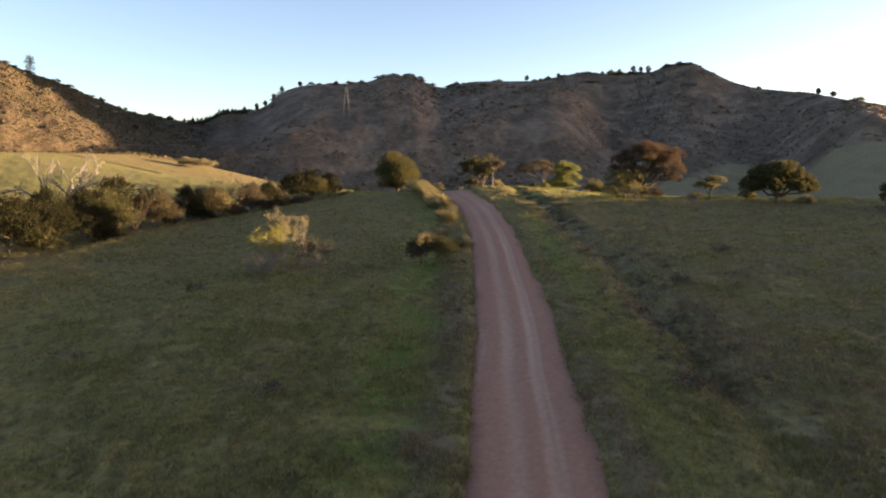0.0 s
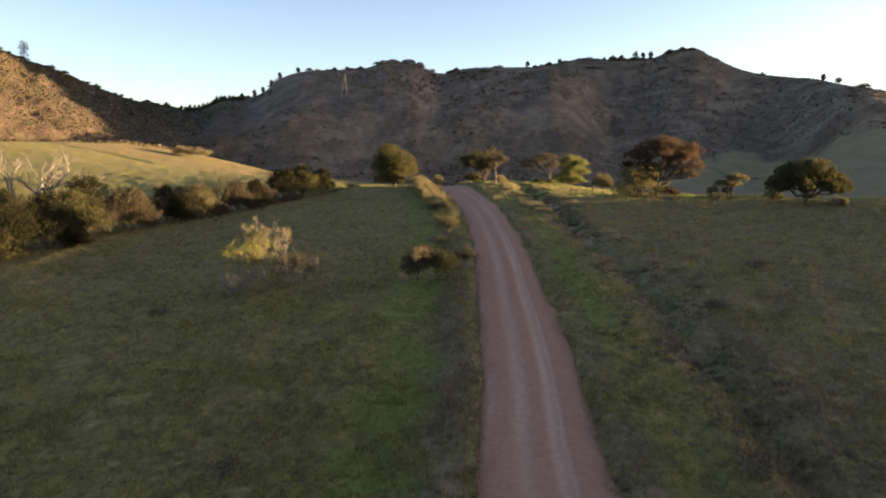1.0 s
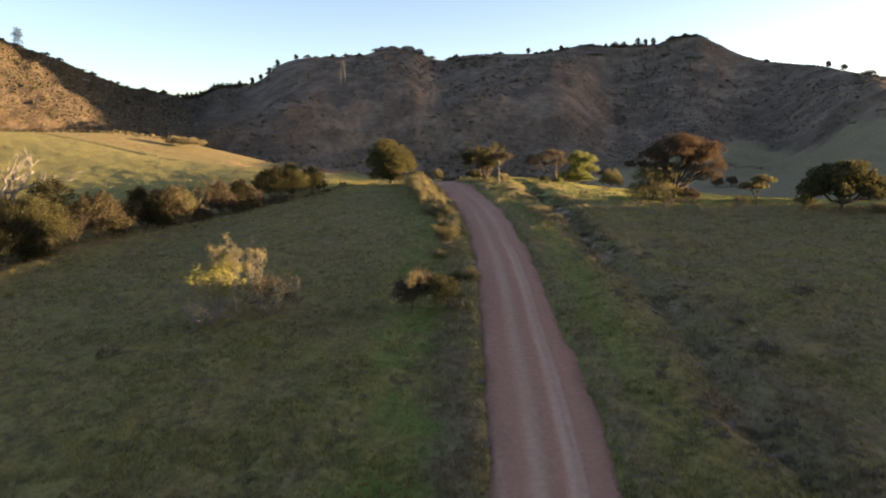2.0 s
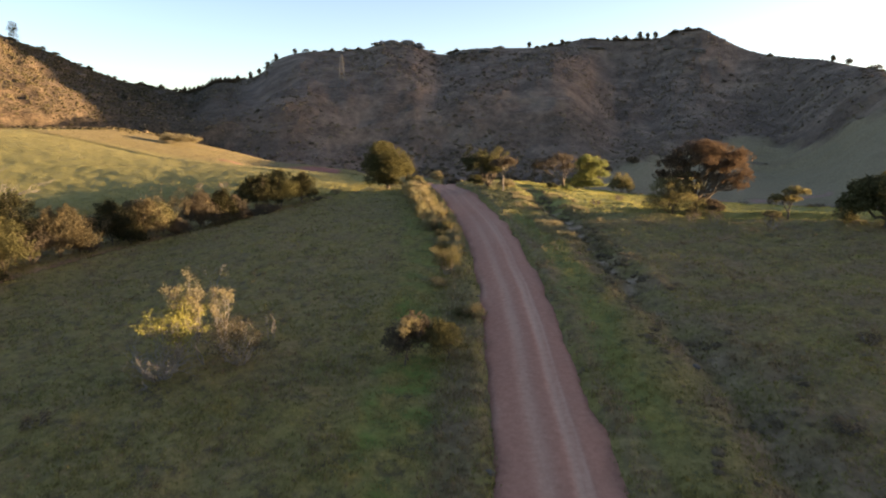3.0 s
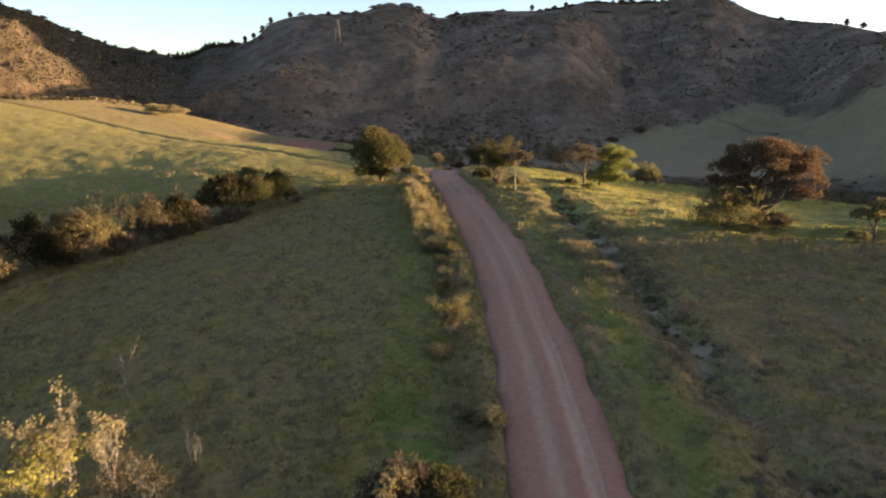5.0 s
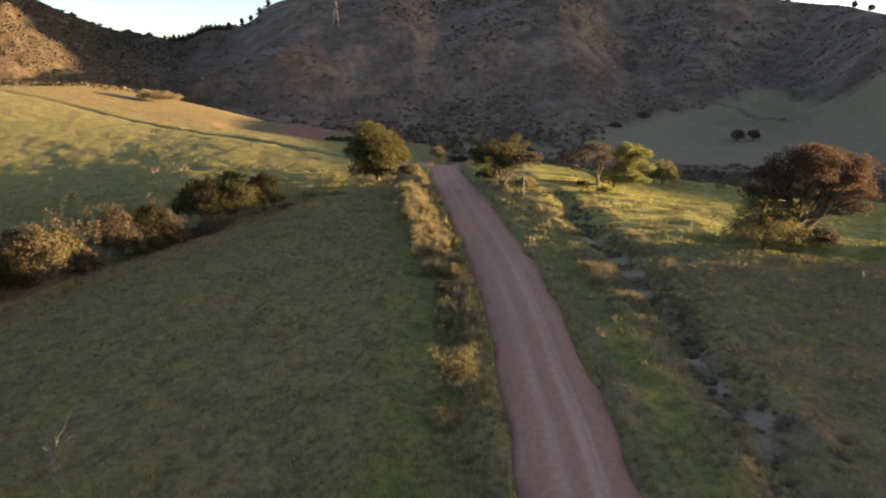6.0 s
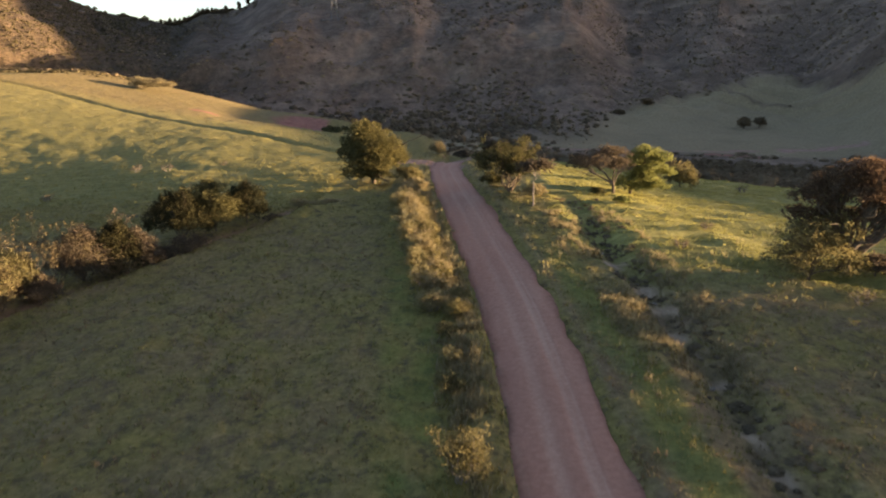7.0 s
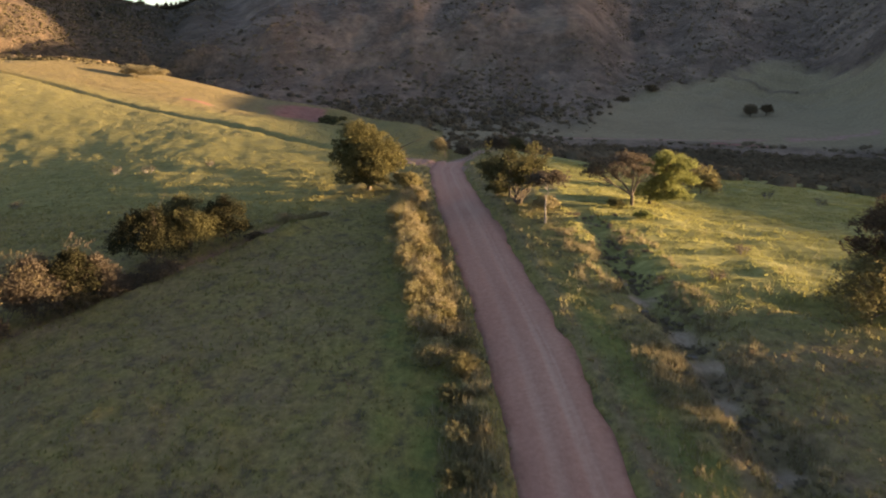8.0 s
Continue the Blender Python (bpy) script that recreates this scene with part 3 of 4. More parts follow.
    return ob


def thing(name, x, y, label, category, group="", sink=0.05):
    e = new(name)
    e.location, grow = ground_place(x, y, sink)
    e.scale = (grow, grow, grow)
    return tagged(e, label, category, group)


def tubes(paths, sides=5):
    """Tapered round limbs; each path is a list of (point, radius)."""
    vs, fs, n = [], [], 0
    for path in paths:
        pts = np.array([p for p, _ in path], float)
        way = np.gradient(pts, axis=0)
        way /= np.linalg.norm(way, axis=1)[:, None] + 1e-9
        side = np.cross(way, np.array([0.31, 0.87, 0.39]))
        side /= np.linalg.norm(side, axis=1)[:, None] + 1e-9
        up = np.cross(way, side)
        for k, (p, rad) in enumerate(path):
            for s in range(sides):
                a = 2 * math.pi * s / sides
                vs.append(pts[k] + rad * (math.cos(a) * side[k] + math.sin(a) * up[k]))
        for k in range(len(path) - 1):
            for s in range(sides):
                t = (s + 1) % sides
                fs.append((n + k * sides + s, n + k * sides + t, n + (k + 1) * sides + t, n + (k + 1) * sides + s))
        n += len(path) * sides
    return np.array(vs), np.array(fs)


def limb(rng, start, end, r0, r1, wander=0.1, steps=5):
    start, end = np.array(start, float), np.array(end, float)
    size = np.linalg.norm(end - start)
    out = []
    for k in range(steps + 1):
        t = k / steps
        p = start + (end - start) * t
        if 0 < k < steps:
            p = p + rng.normal(0, wander * size * 0.35, 3)
        out.append((p, r0 + (r1 - r0) * t))
    return out


def leaves(rng, lobes, count, size, thin=0.35):
    """Many small leaf sprays in and on the lobes (centre, radii)."""
    lobes, count, size = [(np.array(c, float), np.array(r, float)) for c, r in lobes], int(count * 2.6), size * 0.6
    area = np.array([(r[0] * r[1] + r[0] * r[2] + r[1] * r[2]) for _, r in lobes])
    pick = rng.choice(len(lobes), count, p=area / area.sum())
    c, r = np.array([l[0] for l in lobes])[pick], np.array([l[1] for l in lobes])[pick]
    d = rng.normal(size=(count, 3))
    d /= np.linalg.norm(d, axis=1)[:, None]
    depth = 1 - thin * rng.rand(count) ** 1.3 + 0.45 * rng.rand(count) ** 5
    lump = 1 + 0.22 * np.sin(d[:, 0] * 7 + pick) * np.sin(d[:, 1] * 6 + 2 * pick) * np.cos(d[:, 2] * 5 + pick)
    p = c + d * r * (depth * lump)[:, None]
    nrm = d * 0.55 + rng.normal(size=(count, 3)) * 0.75
    nrm /= np.linalg.norm(nrm, axis=1)[:, None]
    u = np.cross(nrm, rng.normal(size=(count, 3)))
    u /= np.linalg.norm(u, axis=1)[:, None]
    v = np.cross(nrm, u)
    s = size * (0.6 + 0.9 * rng.rand(count))[:, None]
    bend = nrm * s * 0.25
    quad = np.stack([p - u * s, p - v * s * 0.55 + bend, p + u * s, p + v * s * 0.55 + bend], 1).reshape(-1, 3)
    quad[:, 2] = np.maximum(quad[:, 2], 0.04)
    return quad, np.arange(count * 4).reshape(-1, 4)


def lobes_in(rng, centre, radii, number, share=0.45):
    """Smaller lobes scattered over a large rounded crown, so that its outline is uneven."""
    out = [(centre, [q * 0.6 for q in radii])]
    for _ in range(number):
        d = rng.normal(size=3)
        d /= np.linalg.norm(d)
        d[2] = abs(d[2]) * 1.1 - 0.35
        k = share * (0.45 + 0.95 * rng.rand())
        out.append(([centre[i] + d[i] * radii[i] * (0.6 + 0.3 * rng.rand()) for i in range(3)], [radii[0] * k, radii[1] * k, radii[2] * k * (0.6 + 0.7 * rng.rand())]))
    for _ in range(number * 3):
        d = rng.normal(size=3)
        d /= np.linalg.norm(d)
        d[2] = abs(d[2]) * 1.1 - 0.3
        k, far = share * (0.2 + 0.25 * rng.rand()), 0.85 + 0.3 * rng.rand()
        out.append(([centre[i] + d[i] * radii[i] * far for i in range(3)], [radii[0] * k, radii[1] * k, radii[2] * k]))
    return out


def leafy_tree(name, x, y, label, leaf, crowns, count, size, trunk_r=0.22, fork=1.2, seed=1, bark=None, group="", thin=0.45, lobe_share=0.42, category="tree"):
    """crowns: (dx, dy, dz, half width, half height) of the rounded masses of the crown."""
    rng = np.random.RandomState(seed)
    t = thing(name, x, y, label, category, group)
    paths, lobes = [], []
    paths.append(limb(rng, (0, 0, -0.3), (rng.normal(0, 0.1), rng.normal(0, 0.1), fork), trunk_r * 1.25, trunk_r, 0.04))
    top = paths[0][-1][0]
    for dx, dy, dz, w, h in crowns:
        mid = np.array((dx, dy, dz))
        paths.append(limb(rng, top, mid, trunk_r * 0.72, trunk_r * 0.3, 0.12))
        node = paths[-1][3][0]
        for _ in range(5):
            d = rng.normal(size=3) * np.array((w, w, h)) * 0.55
            paths.append(limb(rng, node, mid + d, trunk_r * 0.42, trunk_r * 0.08, 0.16, 4))
        lobes += lobes_in(rng, (dx, dy, dz), (w, w, h), 11, lobe_share)
    v, f = tubes(paths)
    part("trunk", mesh_of("trunk", v, f, bark or BARK, True), t)
    v, f = leaves(rng, lobes, count, size, thin)
    part("crown", mesh_of("crown", v, f, leaf), t)
    return t


def bare_branches(rng, base, way, length, radius, depth, spread, paths):
    end = np.array(base) + np.array(way) * length
    paths.append(limb(rng, base, end, radius, radius * 0.55, 0.16, 4))
    if depth == 0:
        return
    for k in range(3 if depth > 1 else 4):
        rng.rand()
        t = 0.45 + 0.55 * rng.rand()
        at = np.array(base) + (end - np.array(base)) * t
        w = np.array(way) + rng.normal(size=3) * spread
        w[2] = w[2] * 0.8 + 0.25
        w /= np.linalg.norm(w)
        bare_branches(rng, at, w, length * (0.5 + 0.3 * rng.rand()), radius * 0.5, depth - 1, spread, paths)


def bare_shrub(name, x, y, label, tall, stems, spread, seed, leaf=None, count=0, size=0.14, bark=None, lean=0.5, category="shrub", radius=0.06, depth=3, band=0.45, group="", tip=0.32):
    rng = np.random.RandomState(seed)
    t = thing(name, x, y, label, category, group)
    paths = []
    for k in range(stems):
        a = 2 * math.pi * (k + rng.rand()) / stems
        w = np.array((math.cos(a) * lean, math.sin(a) * lean, 1.0))
        w /= np.linalg.norm(w)
        bare_branches(rng, np.array((math.cos(a) * 0.1, math.sin(a) * 0.1, -0.1)), w, tall * (0.38 + 0.12 * rng.rand()), radius, depth, spread, paths)
    v, f = tubes(paths, 4)
    v[:, 2] = np.where(v[:, 2] < 0.02, np.abs(v[:, 2]) * 0.3 - 0.1, v[:, 2])
    top = v[:, 2].max()
    v *= tall / top
    part("branchwork", mesh_of("branchwork", v, f, bark or PALE_BARK, True), t)
    if leaf:
        tips = np.array([p[-1][0] for p in paths]) * tall / top
        tips = tips[tips[:, 2] > tall * band]
        lobes = [(q, (tip, tip, tip * 0.9)) for q in tips]
        lv, lf = leaves(rng, lobes, count, size, 0.9)
        part("foliage", mesh_of("foliage", lv, lf, leaf), t)
    return t


# ---- trees on the crest ----
leafy_tree("round_tree", -10.6, 148.5, "dense dark green round-crowned tree beside the dirt road", ROUND_LEAF,
           [(-1.0, 0, 7.1, 2.9, 2.6), (0.9, -0.4, 5.5, 3.8, 3.1), (-2.0, 0.3, 4.4, 3.2, 2.8), (2.4, 0, 3.8, 2.9, 2.3), (0.2, -0.8, 3.6, 3.6, 2.4), (0.4, 0, 1.7, 2.5, 1.5), (-1.8, 0, 2.0, 2.2, 1.6)], 13000, 0.2, 0.32, 1.0, 3, lobe_share=0.38, thin=0.4)
bare_shrub("crest_tree", 7.9, 133.0, "fan-shaped dark green tree at the roadside", 6.6, 10, 0.42, 4, GREEN, 3600, 0.2, bark=BARK, lean=0.45, category="tree", radius=0.1, band=0.16, tip=0.6)
leafy_tree("sapling", 9.6, 125.5, "slender sapling with a thin brownish crown on a pale stem", BROWN,
           [(0.3, 0, 4.3, 1.9, 1.2)], 700, 0.2, 0.09, 2.4, 5, PALE_BARK, thin=0.9)
leafy_tree("spreading_tree", 20.9, 134.5, "half-bare brownish tree with a spreading crown", BROWN,
           [(-2.8, 0, 4.5, 2.6, 1.1), (-0.2, 0, 5.0, 2.4, 1.1), (-4.0, 0.5, 3.6, 1.8, 0.9), (0.8, 0.5, 3.6, 1.8, 1.0)], 2600, 0.15, 0.18, 1.2, 6, thin=0.9)
leafy_tree("bushy_tree", 24.0, 138.0, "bright green bushy tree lit by the low sun", BRIGHT,
           [(1.9, 0, 5.4, 2.0, 1.1), (3.7, 0.2, 4.7, 1.6, 1.0), (0.2, 0, 4.4, 1.8, 1.1), (2.4, -0.3, 3.6, 1.9, 1.2), (-0.4, -0.2, 1.4, 2.3, 1.4), (3.2, -0.4, 1.4, 1.9, 1.1), (1.0, -0.8, 2.6, 1.9, 1.3), (4.2, 0, 3.0, 1.3, 0.9)], 6000, 0.17, 0.2, 1.0, 7, thin=0.7)
leafy_tree("russet_tree", 32.2, 105.0, "large tree with russet foliage and forking bare limbs below", RUSSET,
           [(-3.3, 0, 6.2, 1.9, 1.2), (-1.3, 0.3, 7.5, 2.0, 1.4), (0.9, -0.2, 8.0, 2.1, 1.3), (3.0, 0.3, 7.4, 1.9, 1.4), (0.2, -1.6, 6.6, 2.0, 1.1), (2.0, 1.5, 6.6, 2.0, 1.1), (-1.8, 1.2, 6.2, 1.8, 1.0), (5.3, 0, 6.7, 1.5, 1.6), (5.8, 0.2, 4.9, 1.3, 1.4), (3.9, -1.0, 6.0, 1.6, 1.1), (-4.2, 0.2, 4.7, 1.3, 0.9), (2.2, -0.6, 5.6, 1.4, 0.7), (5.0, -0.4, 3.4, 1.3, 0.9), (-1.6, 0, 4.7, 1.7, 0.9), (1.4, 0.6, 4.4, 1.6, 0.8), (3.4, 0, 4.3, 1.4, 0.9)], 15000, 0.125, 0.3, 1.4, 8, thin=0.75)
leafy_tree("olive_bush", 28.9, 104.2, "olive-green bush under the russet tree", OLIVE,
           [(0.8, 0, 2.4, 2.5, 2.2), (-1.6, 0, 1.9, 2.0, 1.8), (1.4, 0.5, 4.4, 2.3, 1.8), (-0.8, 0, 4.0, 1.9, 1.6), (2.8, -0.4, 1.5, 1.7, 1.4)], 5000, 0.14, 0.12, 0.6, 9, thin=0.5, category="bush")
leafy_tree("flat_topped_tree", 41.0, 99.4, "small flat-topped tree on two thin stems", OLIVE,
           [(-1.0, 0, 3.1, 1.2, 0.6), (0.9, 0, 3.7, 1.6, 0.7), (0.2, 0.3, 2.8, 1.3, 0.6)], 1300, 0.18, 0.12, 1.3, 10, thin=0.8)
leafy_tree("low_spreading_tree", 47.0, 91.0, "low broad dark tree with several stems", GREEN,
           [(-2.0, 0, 4.0, 2.2, 1.6), (0.6, 0, 4.5, 2.4, 1.5), (2.8, 0, 3.4, 2.0, 1.5), (-3.4, 0, 2.6, 1.8, 1.5), (0, 0.8, 3.0, 2.4, 1.4), (4.4, 0.2, 2.3, 1.5, 1.3), (2.4, -1.2, 2.4, 1.6, 1.0), (-1.8, -1.2, 2.6, 1.7, 1.1)], 7500, 0.22, 0.26, 0.9, 11, thin=0.5)
leafy_tree("dark_bush", 56.5, 80.0, "dark green bush at the field's edge", GREEN, [(0, 0, 2.0, 2.0, 1.9), (1.6, 0, 1.7, 1.7, 1.6)], 2200, 0.22, 0.12, 0.5, 12, category="bush")
leafy_tree("pale_bush", 35.2, 150.0, "pale olive bush where the meadow drops away", OLIVE, [(0, 0, 2.4, 1.9, 2.0), (1.0, 0, 1.4, 1.6, 1.4), (-1.2, 0, 1.5, 1.3, 1.3)], 1800, 0.2, 0.1, 0.5, 13, thin=0.8, category="bush")
for k, (x, y, w, h, leaf, label) in enumerate([
        (-5.4, 147.0, 1.8, 2.6, OLIVE, "olive bush beside the round tree"), (-4.0, 141.0, 1.3, 1.7, TAN, "tan dry bush on the verge"),
        (-1.5, 184.0, 1.6, 2.6, TAN, "pale dry bush beyond the bend"), (3.5, 186.0, 1.4, 1.8, BROWN, "brown bush beyond the bend"),
        (10.5, 190.0, 2.3, 3.2, BROWN, "withered brown bush below the crest"), (14.0, 196.0, 3.0, 3.0, GREEN, "dark bush below the crest"),
        (6.0, 139.0, 1.4, 1.9, GREEN, "dark green bush at the roadside"), (10.6, 131.5, 1.2, 1.5, TAN, "tan dry bush under the trees"),
        (20.0, 127.6, 0.9, 1.0, BRIGHT, "small green bush in the grass"), (18.6, 133.0, 0.8, 0.9, GREEN, "small dark bush in the grass"),
        (33.8, 103.6, 1.2, 1.8, BROWN, "brown bush at the foot of the russet tree"), (44.0, 93.5, 1.1, 1.5, OLIVE, "olive bush on the bank"),
        (49.5, 88.0, 1.0, 1.3, TAN, "dry tan bush on the bank"), (38.0, 97.0, 0.9, 1.1, OLIVE, "small olive bush on the bank")]):
    leafy_tree("roadside_bush", x, y, label, leaf, [(0, 0, h * 0.55, w, h * 0.5), (w * 0.5, 0, h * 0.4, w * 0.7, h * 0.4)], int(500 * w * h), 0.17, 0.06, 0.3, 30 + k, thin=0.7, category="bush", group="small bushes on the crest")

# ---- hedge along the ditch on the left ----
HEDGE = [(-54.5, 64, 3.0, 5.5, DEEP), (-53.0, 69, 2.4, 4.4, TAN), (-51.0, 75, 3.2, 7.0, DEEP), (-48.8, 79, 3.4, 7.4, DEEP), (-47.0, 83.2, 3.2, 6.8, DEEP), (-45.2, 87.6, 2.7, 6.4, GREEN),
         (-47.0, 93.0, 2.8, 7.8, DEEP), (-42.8, 94.4, 2.8, 6.0, HEDGE_TAN), (-39.9, 100.6, 2.5, 5.6, DEEP), (-37.6, 104.0, 2.3, 5.2, HEDGE_TAN), (-36.6, 107.2, 1.7, 4.2, OLIVE),
         (-32.9, 110.8, 2.1, 4.9, BROWN), (-31.0, 112.8, 1.9, 4.8, DEEP), (-29.3, 114.2, 1.6, 3.6, BROWN), (-27.6, 120.3, 2.5, 5.6, DEEP), (-24.8, 122.8, 2.5, 5.8, GREEN), (-22.2, 125.2, 2.0, 4.8, DEEP),
         (-47.8, 76.2, 2.0, 3.0, GREEN), (-44.6, 84.6, 1.7, 2.8, DEEP), (-41.6, 96.8, 1.4, 2.4, BROWN), (-38.3, 101.6, 1.5, 2.6, DEEP), (-34.6, 106.8, 1.5, 2.4, BROWN), (-27.2, 115.4, 1.2, 1.9, BROWN)]
HEDGE_WORDS = {HEDGE_TAN.name: "twiggy tan-olive hedge bush lit by the low sun", DEEP.name: "dense deep green hedge bush by the field ditch", GREEN.name: "dark green hedge bush by the field ditch", OLIVE.name: "olive hedge bush with sunlit top", BRIGHT.name: "yellowish green hedge bush",
               BROWN.name: "withered brown hedge bush", TAN.name: "dry tan hedge bush"}
for k, (x, y, w, h, leaf) in enumerate(HEDGE):
    w = w * 1.18
    leafy_tree("hedge_bush", x, y, HEDGE_WORDS[leaf.name], leaf,
               [(0, 0, h * 0.62, w * 0.85, h * 0.38), (w * 0.5, -0.4, h * 0.36, w * 0.75, h * 0.36), (-w * 0.5, 0.4, h * 0.4, w * 0.75, h * 0.38), (w * (0.5 * ((k * 7) % 5) / 4 - 0.1), 0, h * 0.86, w * 0.28, h * 0.2), (-w * (0.6 * ((k * 3) % 4) / 3), 0.2, h * 0.78, w * 0.3, h * 0.2)],
               int(1500 + 200 * w * h), 0.14, 0.1, 0.5, 60 + k, thin=0.7, category="bush", group="hedge along the ditch")
bare_shrub("dead_tree", -57.0, 97.0, "bleached dead tree with bare spreading limbs", 11.5, 3, 0.45, 97, category="dead tree", radius=0.34, depth=4, lean=0.6)

# ---- the shrubs in the left-hand field and on the verge ----
bare_shrub("yellow_shrub", -16.8, 62.0, "shrub with yellow-green leaves over bare pale twigs", 5.2, 8, 0.3, 91, YELLOW, 1150, 0.12, lean=0.26, radius=0.05, band=0.34, tip=0.3)
bare_shrub("dead_shrub", -17.4, 61.0, "low bleached dead shrub of tangled twigs", 2.9, 12, 0.6, 96, lean=1.0, radius=0.055)
bare_shrub("tall_bare_shrub", -15.3, 63.2, "tall half-bare shrub with dry tan tufts at the tips", 5.9, 2, 0.24, 92, TAN, 620, 0.095, lean=0.14, radius=0.065, band=0.64, tip=0.27)
bare_shrub("tall_bare_shrub", -14.1, 63.4, "half-bare shrub with a narrow dry tan plume", 5.0, 2, 0.2, 98, TAN, 380, 0.095, lean=0.1, radius=0.055, band=0.62, tip=0.24)
bare_shrub("brown_shrub", -13.0, 62.8, "brown shrub of tangled dry twigs", 3.2, 12, 0.5, 93, HEDGE_TAN, 800, 0.1, lean=0.8, radius=0.04, band=0.35, tip=0.26)
bare_shrub("bare_sapling", -17.8, 73.0, "leafless pale sapling in the field", 4.2, 1, 0.55, 94, lean=0.1, radius=0.045, depth=2)
bare_shrub("dead_stalk", -12.0, 66.9, "dry stalk standing in the grass", 1.8, 3, 0.3, 95, lean=0.2, radius=0.03, depth=1)
leafy_tree("verge_bush", -2.0, 62.4, "grey-brown verge bush with tan sunlit top", BROWN, [(0, 0, 1.5, 1.5, 1.4), (0.4, 0, 2.5, 1.0, 0.8)], 3000, 0.1, 0.06, 0.4, 100, thin=0.6, category="bush", group="bushes on the verge")
leafy_tree("verge_bush", 0.3, 62.2, "dark verge bush beside the track", GREEN, [(0, 0, 1.4, 1.4, 1.3), (-0.8, 0.3, 1.8, 1.0, 1.0)], 2600, 0.1, 0.06, 0.4, 101, thin=0.6, category="bush", group="bushes on the verge")
# the sunlit top of the first verge bush, put in as a separate tan crown
leafy_tree("verge_bush", -2.3, 61.7, "tan crown on the verge bush, coloured as its sunlit top", TAN, [(0.2, 0, 2.6, 0.8, 0.6)], 1200, 0.085, 0.05, 0.8, 102, thin=0.8, category="bush", group="bushes on the verge")
for k, (x, y, w, h, leaf, label) in enumerate([
        (2.4, 69.2, 0.75, 1.1, TAN, "tan tuft of dry bush at the track's edge"), (1.4, 69.6, 0.6, 0.8, OLIVE, "low olive bush at the track's edge"),
        (-0.4, 77.6, 0.9, 0.8, TAN, "low tan bush on the verge"), (0.0, 88.6, 0.9, 1.2, OLIVE, "low olive bush on the verge"), (0.1, 92.0, 0.8, 1.0, STRAW, "low straw-coloured bush on the verge"),
        (-0.1, 95.6, 0.8, 1.0, OLIVE, "low olive bush on the verge")]):
    leafy_tree("verge_bush", x, y, label, leaf, [(0, 0, h * 0.55, w, h * 0.48), (0.3, 0.2, h * 0.32, w * 0.9, h * 0.32)], int(350 + 330 * w * h), 0.11, 0.04, 0.25, 110 + k, thin=0.7, category="bush", group="bushes on the verge")
bare_shrub("fan_shrub", 0.5, 80.8, "fan-shaped shrub of many stems with olive leaves", 2.8, 14, 0.3, 131, OLIVE, 1500, 0.1, lean=0.38, radius=0.03, depth=2, band=0.35, category="shrub")
# the thick strip of scrub beside the upper track
verge_rng = np.random.RandomState(77)
for k in range(34):
    y = 98.5 + 1.25 * k + verge_rng.normal(0, 0.4)
    x = float(road_centre(np.array([y]))[0]) - 5.6 - 0.9 * ((k % 3) - 1) + verge_rng.normal(0, 0.25) - 0.03 * (y - 98)
    h = (1.3 if k < 6 else 1.9) + 0.8 * verge_rng.rand() - 0.5 * (k % 3 == 0)
    leaf, words = ((OLIVE, "olive scrub bush beside the track"), (TAN, "dry tan scrub bush beside the track"), (STRAW, "straw-coloured scrub bush beside the track"))[k % 3]
    if k % 4 == 1:
        bare_shrub("verge_shrub", x, y, "twiggy half-bare shrub beside the track", h, 9, 0.4, 300 + k, leaf, 500, 0.1, lean=0.5, radius=0.025, depth=2, band=0.3, group="scrub strip beside the track")
    else:
        w = 0.8 + 0.5 * verge_rng.rand()
        leafy_tree("verge_bush", x, y, words, leaf, [(0, 0, h * 0.55, w, h * 0.46), (0.4, 0.3, h * 0.35, w * 0.8, h * 0.34), (-0.4, -0.3, h * 0.4, w * 0.7, h * 0.36)], int(500 + 380 * w * h), 0.1, 0.04, 0.25, 300 + k, thin=0.8, category="bush", group="scrub strip beside the track")
for k, (x, y, w, h, leaf) in enumerate([(-17.6, 130.2, 1.0, 1.2, TAN), (-16.0, 132.0, 0.9, 1.0, STRAW), (-14.6, 133.6, 0.8, 0.9, TAN), (-19.6, 126.0, 1.0, 1.2, BROWN)]):
    leafy_tree("bank_bush", x, y, "low dry bush on the field bank", leaf, [(0, 0, h * 0.5, w, h * 0.45), (0.6, 0.5, h * 0.35, w, h * 0.3)], 600, 0.11, 0.04, 0.2, 350 + k, thin=0.8, category="bush", group="dry bushes on the bank")
for k, (x, y, h, leaf, words) in enumerate([(-40.9, 97.6, 4.4, HEDGE_TAN, "twiggy tan shrub in the hedge"), (-36.4, 104.4, 4.6, OLIVE, "twiggy olive shrub in the hedge"), (-34.5, 109.2, 6.8, HEDGE_TAN, "tall dry tan shrub in the hedge"),
                                             (-30.4, 111.0, 3.0, HEDGE_TAN, "twiggy tan shrub in the hedge"), (-28.2, 113.8, 2.6, BROWN, "withered shrub in the hedge"), (-45.8, 89.6, 5.0, OLIVE, "twiggy olive shrub in the hedge"), (-25.6, 117.2, 2.2, BROWN, "withered shrub in the hedge"),
                                             (-31.9, 113.4, 5.4, BROWN, "tall withered shrub in the hedge"), (-43.8, 91.0, 4.4, BROWN, "withered shrub in the hedge")]):
    bare_shrub("hedge_shrub", x, y, words, h, 9, 0.42, 370 + k, leaf, 900, 0.14, lean=0.55, radius=0.035, depth=3, band=0.3, bark=BARK, group="hedge along the ditch")
